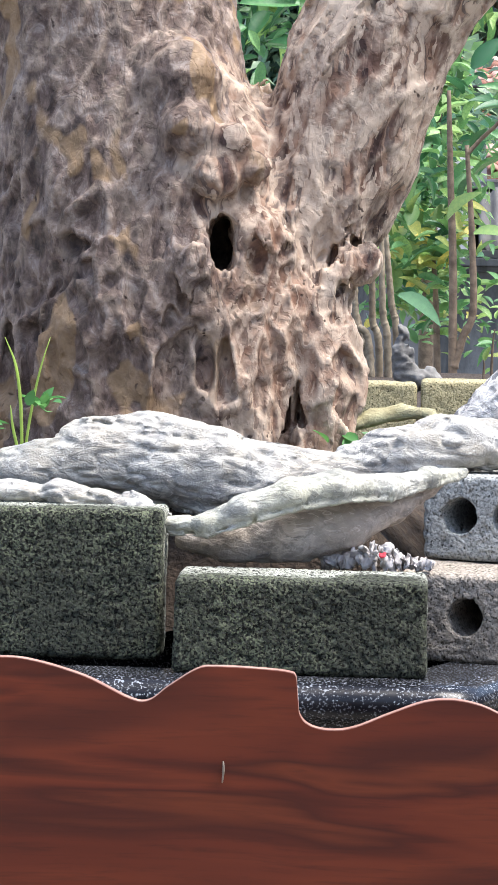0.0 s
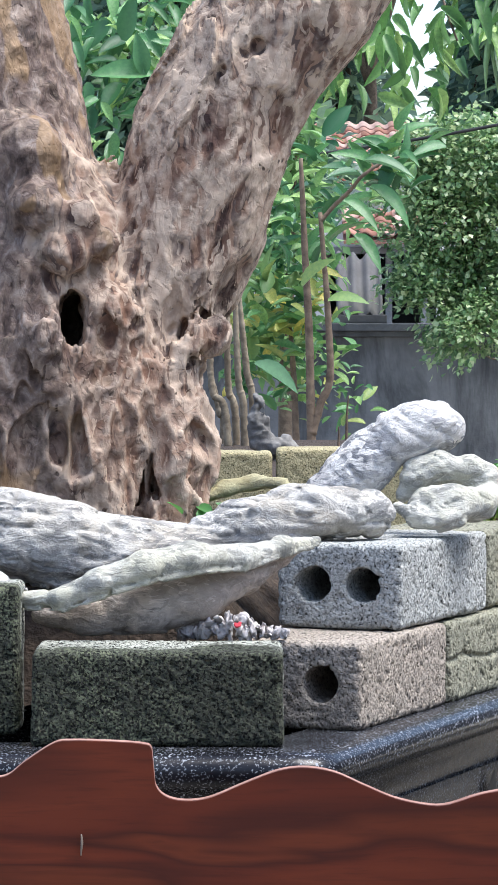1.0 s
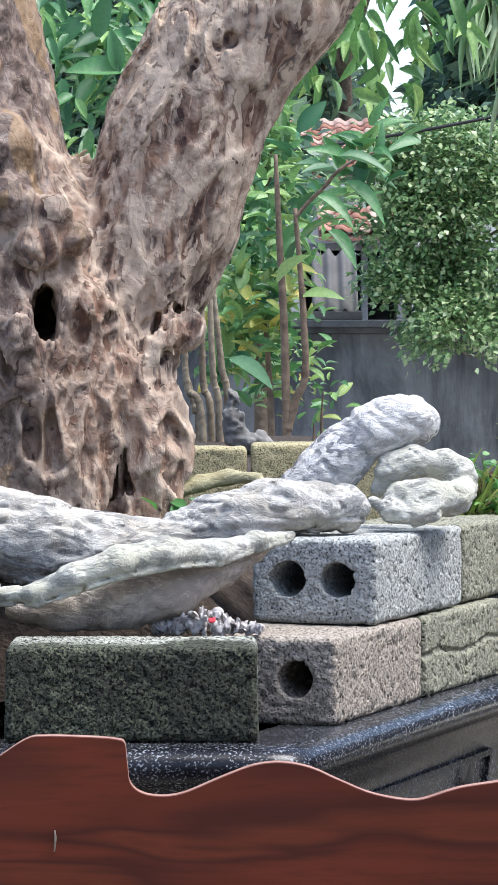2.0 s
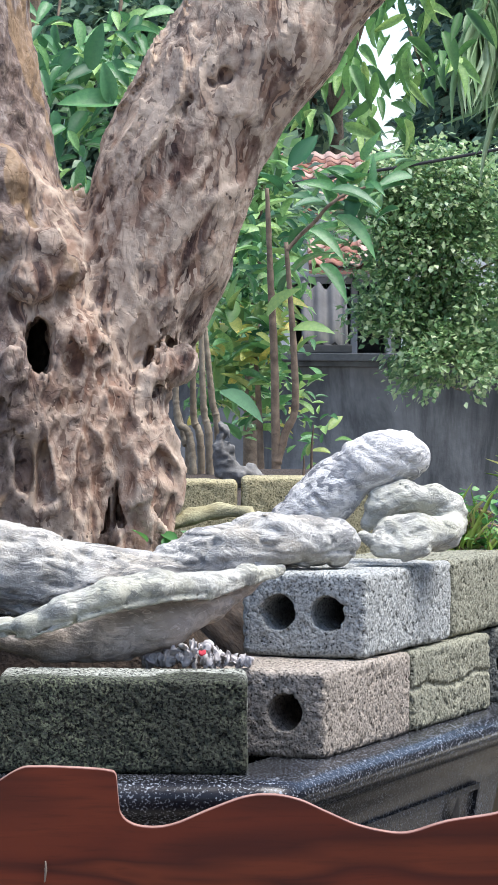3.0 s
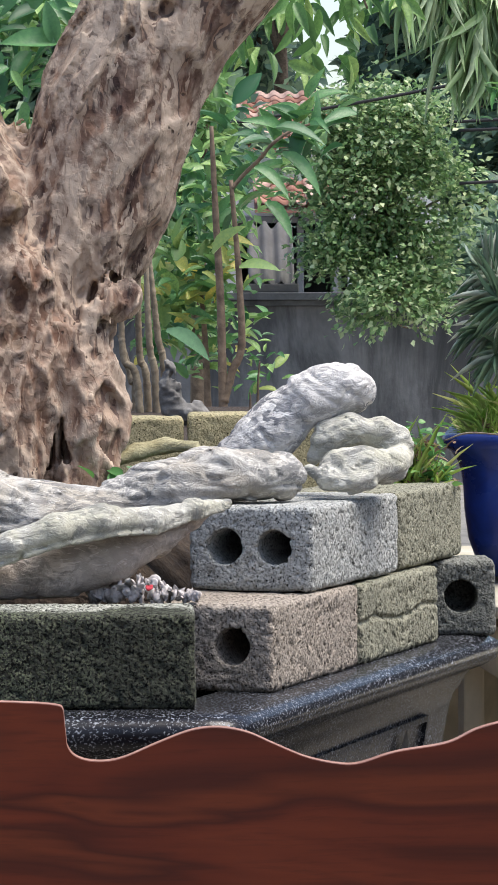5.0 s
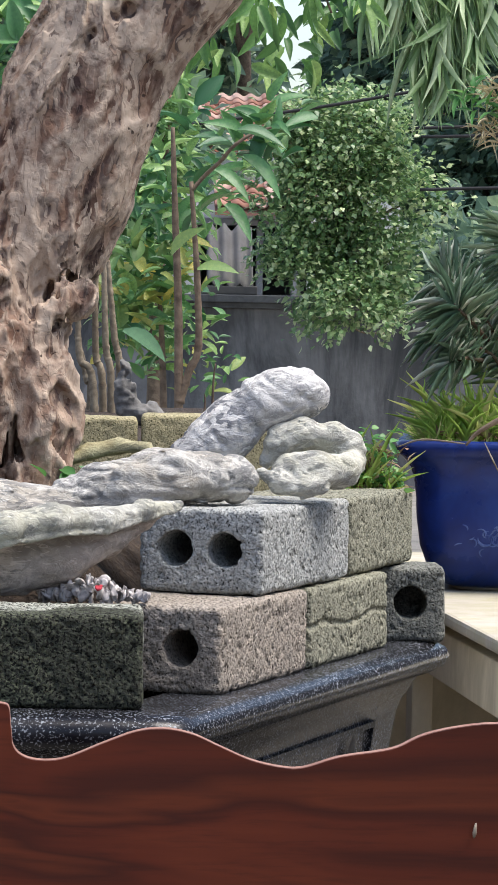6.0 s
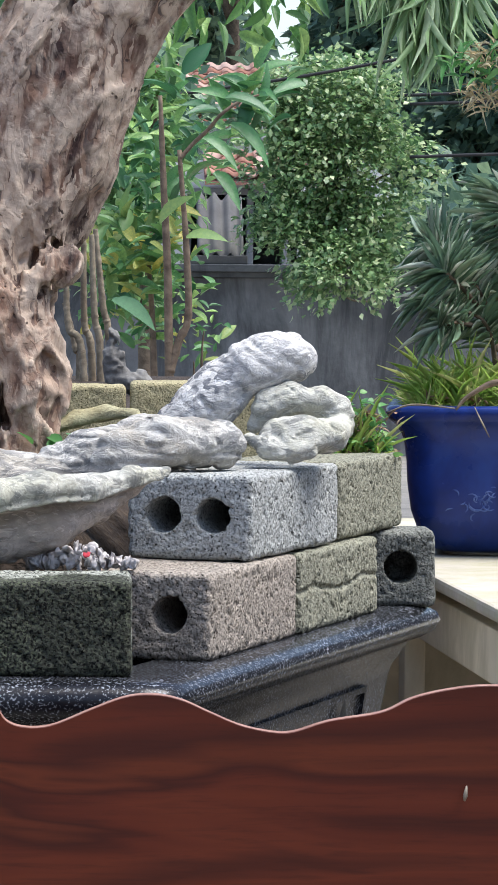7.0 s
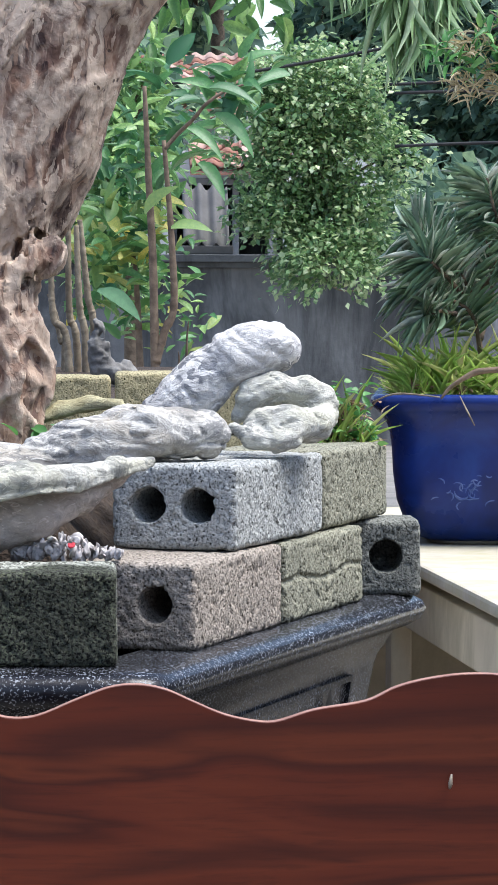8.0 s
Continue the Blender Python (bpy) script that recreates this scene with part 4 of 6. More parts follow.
cloth("long_cloth", back_bundle, (-0.56, 3.82, 1.05), (0.24, 4.24, 1.24), CLOTH, "long weathered off-white cloth roll lying on the blocks", way=-6)
bag = cloth("sagging_cloth", front_bag, (-0.29, 3.80, 1.0), (0.14, 4.06, 1.17), TAN_CLOTH, "sagging soiled cloth with a thick turned edge hanging over the blocks", h=0.003, amp=0.55, way=14)
edge = cloth("turned_edge", bag_edge, (-0.29, 3.80, 1.0), (0.14, 4.06, 1.17), HEM_CLOTH, "", h=0.0024, amp=0.40, way=70)
for key in ("category", "group"):
    if key in edge:
        del edge[key]
edge.parent = bag
edge["label"] = "thick pale turned-over edge of the cloth"
cloth("rolled_cloth", big_roll, (0.0, 4.12, 1.09), (0.32, 4.42, 1.33), ROLL_CLOTH, "thick upright roll of weathered white cloth", amp=0.8, way=36, across=0.75)
cloth("folded_cloth", side_lobes, (0.13, 4.08, 1.10), (0.36, 4.4, 1.27), HEM_CLOTH, "folded end of weathered white cloth on the grey block", amp=0.7, way=20)


def straw_strip(x, y, z):
    return chain(x, y, z, [((-0.0672, 4.34, 1.1589), 0.0083), ((-0.0288, 4.36, 1.1770), 0.0111), ((0.0063, 4.37, 1.1837), 0.0118), ((0.0450, 4.36, 1.1826), 0.0097)], 0.01)


cloth("cloth_strip", straw_strip, (-0.12, 4.28, 1.10), (0.09, 4.44, 1.23), STRAW_CLOTH, "yellowed strip of old cloth behind the white roll", h=0.003, amp=0.6, way=10)

# torn tissue on the front block
rng = np.random.RandomState(5)
tissue_bm = []
for i in range(130):
    u = rng.rand()
    size = 0.003 + 0.006 * rng.rand() ** 2
    heap = math.exp(-((u - 0.52) / 0.22) ** 2)
    place = Vector((-0.080 + 0.125 * u, 3.93 - 0.035 * u - 0.05 * rng.rand() * heap, 1.031 + 0.004 * rng.rand() + 0.022 * heap * rng.rand()))
    if i == 57:
        place, size = Vector((-0.012, 3.864, 1.047)), 0.0042
    bm = bmesh.new()
    bmesh.ops.create_icosphere(bm, subdivisions=2, radius=size)
    for v in bm.verts:
        k = 1 + 0.8 * noise.noise(v.co * 230 + Vector((i * 3.1, 0, 0)))
        v.co = Vector((v.co.x * k * 1.25, v.co.y * k, v.co.z * 0.2 * k + 0.5 * size * noise.noise(v.co * 260 + Vector((0, i * 2.3, 0)))))
    bmesh.ops.rotate(bm, verts=list(bm.verts), cent=(0, 0, 0), matrix=Euler((rng.rand() * 2, rng.rand() * 2, rng.rand() * 6)).to_matrix())
    bmesh.ops.translate(bm, verts=list(bm.verts), vec=place)
    tissue_bm.append(bm)
scraps = thing("tissue_scraps", "heap of torn greyish-white tissue with a red scrap on the block", "litter", at=pose(-0.02, 3.9, 1.03))
for i, bm in enumerate(tissue_bm):
    red = i in (57,)
    ob = part("scrap", bm, RED_SCRAP if red else TISSUE, scraps, "small red scrap" if red else "", True)
    ob.matrix_parent_inverse = scraps.matrix_world.inverted()

# ---------------------------------------------------------------- wavy varnished board in front
Y_BOARD = 3.0
CREST = [(-0.4166, 3, 0.9990), (-0.3731, 3, 1.0160), (-0.3363, 3, 1.0194), (-0.3073, 3, 1.0169), (-0.2637, 3, 1.0048), (-0.2250, 3, 0.9869), (-0.2081, 3, 0.9855), (-0.1911, 3, 0.9982), (-0.1669, 3, 1.0137), (-0.1500, 3, 1.0161), (-0.1137, 3, 1.0152), (-0.0895, 3, 1.0132),
         (-0.0823, 3, 1.0094), (-0.0815, 3, 0.9958), (-0.0808, 3, 0.9842), (-0.0740, 3, 0.9706), (-0.0576, 3, 0.9644), (-0.0334, 3, 0.9663), (-0.0005, 3, 0.9798), (0.0285, 3, 0.9905), (0.0527, 3, 0.9929), (0.0769, 3, 0.9885), (0.1011, 3, 0.9779), (0.1277, 3, 0.9668),
         (0.1544, 3, 0.9610), (0.1737, 3, 0.9610), (0.2052, 3, 0.9706), (0.2497, 3, 0.9782), (0.2763, 3, 0.9903), (0.3053, 3, 0.9976), (0.3392, 3, 1.0015), (0.3769, 3, 0.9990), (0.4253, 3, 0.9845), (0.4737, 3, 0.9676)]
crest = smooth_line(CREST, 6)
for a, b in zip(crest, crest[1:]):
    b.x = max(b.x, a.x + 0.0002)
board = thing("wooden_board", "wavy-topped reddish-brown varnished wooden bench back", "bench back", at=pose(0.0, Y_BOARD, 0.0))


def board_slab(name, front, back, drop, material, label=""):
    bm = bmesh.new()
    rows = [[bm.verts.new((p.x, y, z)) for y, z in ((front, 0.0), (front, p.z - drop), (back, p.z - drop), (back, 0.0))] for p in crest]
    for a, b in zip(rows, rows[1:]):
        for k in range(4):
            bm.faces.new((a[k], a[(k + 1) % 4], b[(k + 1) % 4], b[k]))
    bm.faces.new(rows[0][::-1])
    bm.faces.new(rows[-1])
    bmesh.ops.recalc_face_normals(bm, faces=list(bm.faces))
    return part(name, bm, material, board, label)


board_slab("front_veneer", 0.0, 0.0015, 0.0006, WOOD)
board_slab("core_panel", 0.0015, 0.014, 0.0, PALE_EDGE, "pale edge of the panel")
v, f = tube([(-0.1426, 2.998, 0.9351), (-0.1421, 2.997, 0.9285), (-0.1426, 2.997, 0.9217), (-0.1431, 2.998, 0.9167)], [0.0006, 0.0012, 0.0009, 0.0006], 6, 3)
ob = mesh_object("staple", v, f, STEEL, board, "small dull steel staple")
ob.matrix_parent_inverse = board.matrix_world.inverted()
v, f = tube([(0.3238, 2.998, 0.9150), (0.3230, 2.995, 0.9111), (0.3225, 2.995, 0.9068), (0.3223, 2.998, 0.9025)], [0.0008, 0.0016, 0.0020, 0.0010], 8, 3)
ob = mesh_object("screw_hook", v, f, STEEL, board, "small bent steel hook")
ob.matrix_parent_inverse = board.matrix_world.inverted()

# ---------------------------------------------------------------- low block wall behind the tub
low_wall = thing("block_planter", "low wall of yellowed concrete blocks behind the bonsai tub", "planter wall", at=pose(0, 5.8, 0))
for i, (x0, x1, top) in enumerate(((-0.62, -0.30, 1.176), (-0.292, 0.036, 1.177), (0.044, 0.29, 1.183))):
    for c in range(2):
        b = block("block", (x1 - x0, 0.12, 0.10), STRAW_BLOCK, pose(x0, 5.8, top - 0.102 * (c + 1)), "", seed=20 + i + 5 * c, h=0.0042)
        for key in ("label", "category", "group"):
            if key in b:
                del b[key]
        b.parent = low_wall
        b.matrix_parent_inverse = low_wall.matrix_world.inverted()
ob = part("footing", box_bm((-0.62, 5.78, 0.0), (0.29, 5.94, 0.972), 0.01), CREAM, low_wall)
ob.matrix_parent_inverse = low_wall.matrix_world.inverted()

# ---------------------------------------------------------------- cream concrete bench with the blue pot
bench = thing("concrete_bench", "cream concrete bench with an overhanging slab and square posts", "bench", at=pose(0.58, 6.01, 0.009, 0, 0, 4.3))


def bench_part(name, lo, hi, bevel=0.004):
    # all parts but the slab get the brighter, painted-in lit tone
    ob = part(name, box_bm(lo, hi, bevel), CREAM if name == "slab" else CREAM_LIT, bench)
    ob.matrix_parent_inverse = Matrix.Translation((-0.58, -6.01, 0))


bench_part("slab", (0.58, 4.3, 0.806), (1.75, 7.6, 0.83), 0.007)
# gap below the slab and recessed beam, added to shape the overhang's dark shadow strip
bench_part("apron", (0.605, 4.4, 0.69), (0.655, 7.5, 0.782))
bench_part("bearer", (0.69, 4.4, 0.74), (0.74, 7.5, 0.806))
for y0 in (4.45, 5.55, 6.6):
    bench_part("post", (0.612, y0, -0.04), (0.652, y0 + 0.07, 0.69))
    bench_part("post", (1.58, y0, 0.0), (1.64, y0 + 0.09, 0.70))
bench_part("apron", (1.6, 4.4, 0.70), (1.65, 7.5, 0.805))
bench_part("back_panel", (0.66, 7.42, 0.0), (1.6, 7.47, 0.70))

pot = thing("blue_pot", "cobalt blue glazed rectangular pot with a flared rim on the bench", "plant pot", at=pose(0.950, 6.72, 0.839, 0, 0, -6))


def pot_ring(w, d, z, r=0.06, seg=7):
    out = []
    for sx, sy, a0 in ((1, 1, 0), (-1, 1, 90), (-1, -1, 180), (1, -1, 270)):
        for k in range(seg + 1):
            a = radians(a0 + 90 * k / seg)
            out.append((sx * (w - r) + r * math.cos(a), sy * (d - r) + r * math.sin(a), z))
    return out


def pot_shell(name, profile, close, material=None):
    verts, faces = [], []
    for inset, z in profile:
        verts += pot_ring(0.405 - inset, 0.30 - inset, z * 1.06)
    n = len(verts) // len(profile)
    for i in range(len(profile) - 1):
        for k in range(n):
            faces.append((i * n + k, i * n + (k + 1) % n, (i + 1) * n + (k + 1) % n, (i + 1) * n + k))
    if close:
        faces.append(tuple(range(n))[::-1])
    ob = mesh_object(name, verts, faces, material or BLUE, pot)
    return ob


pot_shell("body", [(0.105, 0.006), (0.088, 0.012), (0.064, 0.035), (0.047, 0.08), (0.040, 0.13), (0.038, 0.17), (0.034, 0.198), (0.027, 0.218), (0.016, 0.233), (0.008, 0.240)], True)
pot_shell("rim", [(0.008, 0.240), (0.002, 0.246), (0.0, 0.254), (0.0, 0.262), (0.006, 0.267), (0.022, 0.268), (0.03, 0.262), (0.034, 0.22)], False)
pot_shell("foot", [(0.12, 0.0), (0.11, 0.001), (0.107, 0.006)], True, CREAM)
# raised scroll lines on the pot's face
g = np.random.RandomState(14)
SCROLLS = [(-0.05, 0.118, 0.074, 15, 165), (-0.05, 0.118, 0.07, 195, 345)]
for i in range(84):
    mx, mz, spread = ((-0.05, 0.118, 0.033), (-0.22, 0.11, 0.03), (0.13, 0.115, 0.035))[i % 3]
    a = g.uniform(0, 360)
    SCROLLS.append((mx + g.normal(0, spread), mz + g.normal(0, 0.022), g.uniform(0.006, 0.018), a, a + g.uniform(70, 200)))
for cx, cz, rr, a0, a1 in SCROLLS:
    cz = min(max(cz, 0.07), 0.165)
    pts = [(cx + rr * math.cos(radians(a)) * (1 - 0.3 * k / 11), -0.30 + 0.0415 + 0.14 * max(0.0, 0.115 - cz), cz * 1.06 + rr * 0.85 * math.sin(radians(a)) * (1 - 0.3 * k / 11)) for k, a in enumerate(np.linspace(a0, a1, 12))]
    v, f = tube(pts, [0.0006, 0.0018, 0.0016, 0.0005], 5, 2)
    mesh_object("relief_scroll", v, f, SCROLL, pot)

# ---------------------------------------------------------------- garden wall, sheds and house far behind
wall_north = tagged(part("wall_north", box_bm((-9.0, 28.0, -0.05), (14.0, 28.25, 1.385), 0.01), WALL_DARK), "dark stained rendered garden wall", "wall", kind="structure")
for lo, hi in (((-9.0, 27.93, 1.385), (14.0, 28.32, 1.43)), ((-9.0, 27.86, 1.43), (14.0, 28.39, 1.49))):
    part("coping", box_bm(lo, hi, 0.008), COPING, wall_north)
house = thing("house", "low house with red tile roof, pale walls and white-framed window", "house", at=pose(1.5, 33.0, 0))


def house_part(name, lo, hi, material, bevel=0.01, label="", parent=None):
    ob = part(name, box_bm(lo, hi, bevel), material, house if parent is None else parent, label)
    ob.matrix_parent_inverse = house.matrix_world.inverted()
    return ob


# front wall with a wide window band
house_part("wall", (-2.2, 32.0, 0.0), (0.66, 32.2, 2.45), WALL_PALE)
house_part("wall", (2.35, 32.0, 0.0), (2.5, 32.2, 2.45), WALL_PALE)
house_part("wall", (0.66, 32.0, 2.20), (2.35, 32.2, 2.45), WALL_PALE)
house_part("wall", (0.66, 32.0, 0.0), (2.35, 32.2, 1.30), WALL_PALE)
house_part("room_back", (0.6, 34.5, 0.0), (2.5, 34.7, 2.4), DARK_ROOM, label="dim room wall behind the window")
house_part("room_side", (0.6, 32.2, 0.0), (0.7, 34.5, 2.4), DARK_ROOM)
house_part("room_side", (2.4, 32.2, 0.0), (2.5, 34.5, 2.4), DARK_ROOM)
house_part("room_ceiling", (0.6, 32.2, 2.35), (2.5, 34.7, 2.44), DARK_ROOM)
house_part("window_frame", (1.20, 31.97, 1.30), (1.26, 32.1, 2.2), GREY_PAINT)
house_part("window_frame", (1.52, 31.97, 1.30), (1.60, 32.1, 2.2), GREY_PAINT)
house_part("window_frame", (1.66, 31.95, 1.30), (1.80, 32.1, 2.2), WHITE_PAINT)
house_part("window_frame", (2.05, 31.97, 1.30), (2.11, 32.1, 2.2), WHITE_PAINT)
house_part("window_frame", (0.66, 31.97, 2.14), (2.35, 32.1, 2.2), GREY_PAINT)
house_part("window_sill", (1.1, 31.85, 1.26), (2.45, 32.1, 1.31), WALL_PALE)
# upper wall and gable end between the two roofs
house_part("wall", (-2.2, 35.0, 2.3), (1.75, 35.2, 2.9), WALL_PALE)
house_part("eave_board", (-2.4, 34.86, 2.76), (1.8, 34.94, 2.85), WALL_PALE)


def tile_mesh():
    """One curved clay roof tile, 0.16 m wide and 0.24 m long, thick enough to show its edge."""
    bm = bmesh.new()
    cols = 6
    top, low = [], []
    for i in range(cols + 1):
        a = i / cols
        hz = 0.02 * math.sin(math.pi * a * 2)
        top.append([bm.verts.new((0.16 * a, y, hz + lift + 0.016)) for y, lift in ((0, 0.02), (0.24, 0.0))])
        low.append([bm.verts.new((0.16 * a, y, hz + lift)) for y, lift in ((0, 0.02), (0.24, 0.0))])
    for i in range(cols):
        bm.faces.new((top[i][0], top[i + 1][0], top[i + 1][1], top[i][1]))
        bm.faces.new((low[i][0], low[i][1], low[i + 1][1], low[i + 1][0]))
        bm.faces.new((low[i][0], low[i + 1][0], top[i + 1][0], top[i][0]))
    me = bpy.data.meshes.new("tile")
    bm.to_mesh(me)
    bm.free()
    me.materials.append(TILE)
    me.shade_smooth()
    return me


TILE_MESH = tile_mesh()


def tiled_roof(x0, y0, z0, cols, rows, pitch):
    roof = part("roof", box_bm((x0, y0, z0 - 0.06), (x0 + cols * 0.152, y0 + rows * 0.19 * math.cos(pitch), z0 - 0.03), 0.0), TILE, house)
    for v in roof.data.vertices:
        v.co.z += (v.co.y - y0) * math.tan(pitch)
    roof.matrix_parent_inverse = house.matrix_world.inverted()
    for r in range(rows):
        for c in range(cols):
            t = new("tile", TILE_MESH)
            t.parent = roof
            t.matrix_basis = Matrix.Translation((x0 + 0.152 * c, y0 + 0.19 * r * math.cos(pitch), z0 + 0.19 * r * math.sin(pitch))) @ Euler((pitch + random.uniform(-0.02, 0.02), random.uniform(-0.03, 0.03), 0)).to_matrix().to_4x4()
    return roof


tiled_roof(-0.1, 35.0, 2.86, 12, 13, radians(18))
tiled_roof(0.8, 31.3, 2.27, 6, 4, radians(18))

sheet = thing("corrugated_sheet", "old grey corrugated fibre-cement sheet propped on the garden wall", "roof sheet", at=pose(0.8, 28.1, 1.49))
house_ledge = tagged(part("concrete_slab", box_bm((0.60, 27.9, 1.49), (1.06, 28.3, 1.560), 0.01), FIBRO), "pale concrete slab lying on the garden wall", "slab")
verts, faces = [], []
for j in range(9):
    for i in range(25):
        a, b = i / 24, j / 8
        verts.append((0.66 + 0.36 * a, 27.9 + 0.60 * b, 1.575 + 0.48 * b - 0.03 * a + 0.030 * math.sin(a * 2 * math.pi * 3.1)))
for j in range(8):
    for i in range(24):
        faces.append((j * 25 + i, j * 25 + i + 1, (j + 1) * 25 + i + 1, (j + 1) * 25 + i))
ob = mesh_object("sheet", verts, faces, FIBRO, sheet)
mod = ob.modifiers.new("thick", 'SOLIDIFY')
mod.thickness = 0.012
ob.matrix_parent_inverse = sheet.matrix_world.inverted()


def line_thing(name, pts, r, material, label, category, **kw):
    v, f = tube(pts, r, kw.pop("sides", 6), kw.pop("steps", 6), kw.pop("wobble", 0.0))
    return tagged(mesh_object(name, v, f, material), label, category, **kw)


for pts in ([(0.2474, 26, 2.6919), (1.3377, 26, 2.8597), (2.3442, 26, 3.0484), (3.1829, 26, 3.1952), (4.2313, 26, 3.3210)], [(2.1765, 26, 2.6710), (2.7635, 26, 2.6919), (3.6023, 26, 2.7045), (4.8603, 26, 2.7339)],
            [(2.1345, 26, 2.7339), (2.7635, 26, 2.7632), (3.6023, 26, 2.7926), (4.8603, 26, 2.8513)], [(2.1765, 26, 2.2810), (2.7635, 26, 2.3061), (4.0216, 26, 2.3397)]):
    line_thing("overhead_cable", pts, [0.012, 0.012], CABLE, "black overhead cable sagging across the garden", "cable", group="overhead cables")

v, f = tube([(3.17, 26.0, 0.0), (3.17, 26.0, 2.5), (3.18, 26.0, 5.2)], [0.085, 0.075, 0.065], 12, 6)
tagged(mesh_object("utility_pole", v, f, GREY_WOOD), "weathered grey-brown utility pole carrying the black cables", "pole")

# ---------------------------------------------------------------- plants behind the planter wall
rng = np.random.RandomState(11)
BIG = [leaf_mesh("leaf", 1.0, w, SHRUB_LEAF, 0.3, d, b) for w, d, b in ((0.36, 0.25, 0.4), (0.42, 0.12, 0.6), (0.32, 0.4, 0.35))]
OLD = leaf_mesh("leaf", 1.0, 0.46, leaf_material("old_leaf", (0.035, 0.10, 0.05), (0.06, 0.16, 0.07), None, 0.75, 0.15, island=False), 0.3, 0.15, 0.6)
GOLD = [leaf_mesh("leaf", 1.0, w, YELLOW_LEAF, 0.3, d, b) for w, d, b in ((0.40, 0.25, 0.5), (0.46, 0.15, 0.6), (0.36, 0.4, 0.4))]
HANG = [leaf_mesh("leaf", 1.0, w, DROOP_LEAF, 0.3, d, b) for w, d, b in ((0.28, 0.15, 0.4), (0.24, 0.05, 0.35), (0.32, 0.22, 0.5))]


def stem_part(parent, pts, r, material, sides=9, nodes=0.0, gap=0.06, name="stem"):
    v, f = tube(pts, r, sides, 10, 0.12, nodes, gap)
    ob = mesh_object(name, v, f, material, parent)
    ob.matrix_parent_inverse = parent.matrix_world.inverted()
    return ob


def whorl(parent, meshes, tip, n, length, spread=0.9, lift=0.2, way=(0, 0, 1), spin=0.0):
    """Leaves set round a shoot's tip."""
    for k in range(int(n * 2.7)):
        a = spin + k * 2.4
        out = Vector((math.cos(a), math.sin(a) * 0.8, lift + rng.uniform(-0.45, 0.35))) * spread + Vector(way) * 0.25
        at = Vector(tip) + Vector((rng.normal(0, 0.06), rng.normal(0, 0.05), rng.uniform(-0.14, 0.08)))
        out += Vector((rng.normal(0, 0.35), rng.normal(-0.15, 0.35), rng.normal(-0.1, 0.4)))
        ob = hang_leaf(meshes[k % len(meshes)], parent, at, out, (rng.normal(0, 0.5), rng.normal(0, 0.4) - 0.5, 1), length * rng.uniform(0.35, 0.8))
        ob.matrix_parent_inverse = parent.matrix_world.inverted()


shrub = thing("large_leaf_shrub", "tall shrub with ringed brown stems and large glossy green leaves", "shrub", at=pose(0.2, 12, 0))
stem_part(shrub, [(0.2071, 12, 0.0048), (0.2071, 12, 0.8081), (0.2013, 12, 1.0403), (0.1935, 12, 1.3887), (0.1781, 12, 1.6790), (0.1645, 12, 1.9790)], [0.020, 0.018, 0.016, 0.014, 0.011, 0.007], STEM, 9, 0.22, 0.07)
stem_part(shrub, [(0.2032, 12, 1.0403), (0.2342, 12, 1.1468), (0.2652, 12, 1.2339), (0.2555, 12, 1.4855), (0.2303, 12, 1.7952)], [0.016, 0.014, 0.013, 0.011, 0.007], STEM, 9, 0.2, 0.07)
stem_part(shrub, [(0.2323, 12, 1.7661), (0.2787, 12, 1.8184), (0.3296, 11.95, 1.8665), (0.3704, 11.9, 1.9143), (0.4357, 11.9, 1.9584), (0.4971, 11.9, 1.9795)], [0.008, 0.007, 0.006, 0.004], STEM, 7)
for u, v, yy, n, ln in ((526,295,12,9,0.20), (560,390,12,8,0.19), (655,315,11.9,9,0.21), (700,285,11.9,7,0.19), (500,400,12.3,10,0.17), (470,360,12.5,9,0.18), 
                        (520,470,12.4,9,0.17), (480,450,12.5,9,0.17), (520,530,12.4,8,0.15), (450,520,12.6,8,0.16), (620,380,12.3,6,0.16)):
    yy += 0.3
    whorl(shrub, BIG, ((u - 441) / 6200 * yy, yy, 1.35 - (v - 620) / 6200 * yy), n, ln, spin=rng.rand() * 6)
for tip, way, ln in (((0.3906, 11.7, 1.8690), (0.75, -0.25, -0.55), 0.19), ((0.3755, 11.7, 1.9539), (0.95, -0.2, -0.12), 0.17), ((0.3026, 11.8, 1.8258), (0.6, -0.3, -0.35), 0.16), ((0.3567, 11.7, 1.9067), (-0.55, -0.4, 0.1), 0.13), ((0.3407, 11.8, 1.7116), (0.5, -0.4, -0.5), 0.16)):
    ob = hang_leaf(BIG[0], shrub, tip, way, (0, -0.5, 1), ln)
    ob.matrix_parent_inverse = shrub.matrix_world.inverted()

croton = thing("yellow_leaf_shrub", "low shrub with yellowing and green oval leaves", "shrub", at=pose(0.15, 12.6, 0))
stem_part(croton, [(0.1605, 12.6, 0.0006), (0.1605, 12.6, 0.7810), (0.1504, 12.6, 1.1874), (0.1301, 12.6, 1.4719)], [0.016, 0.014, 0.012, 0.006], STEM, 8)
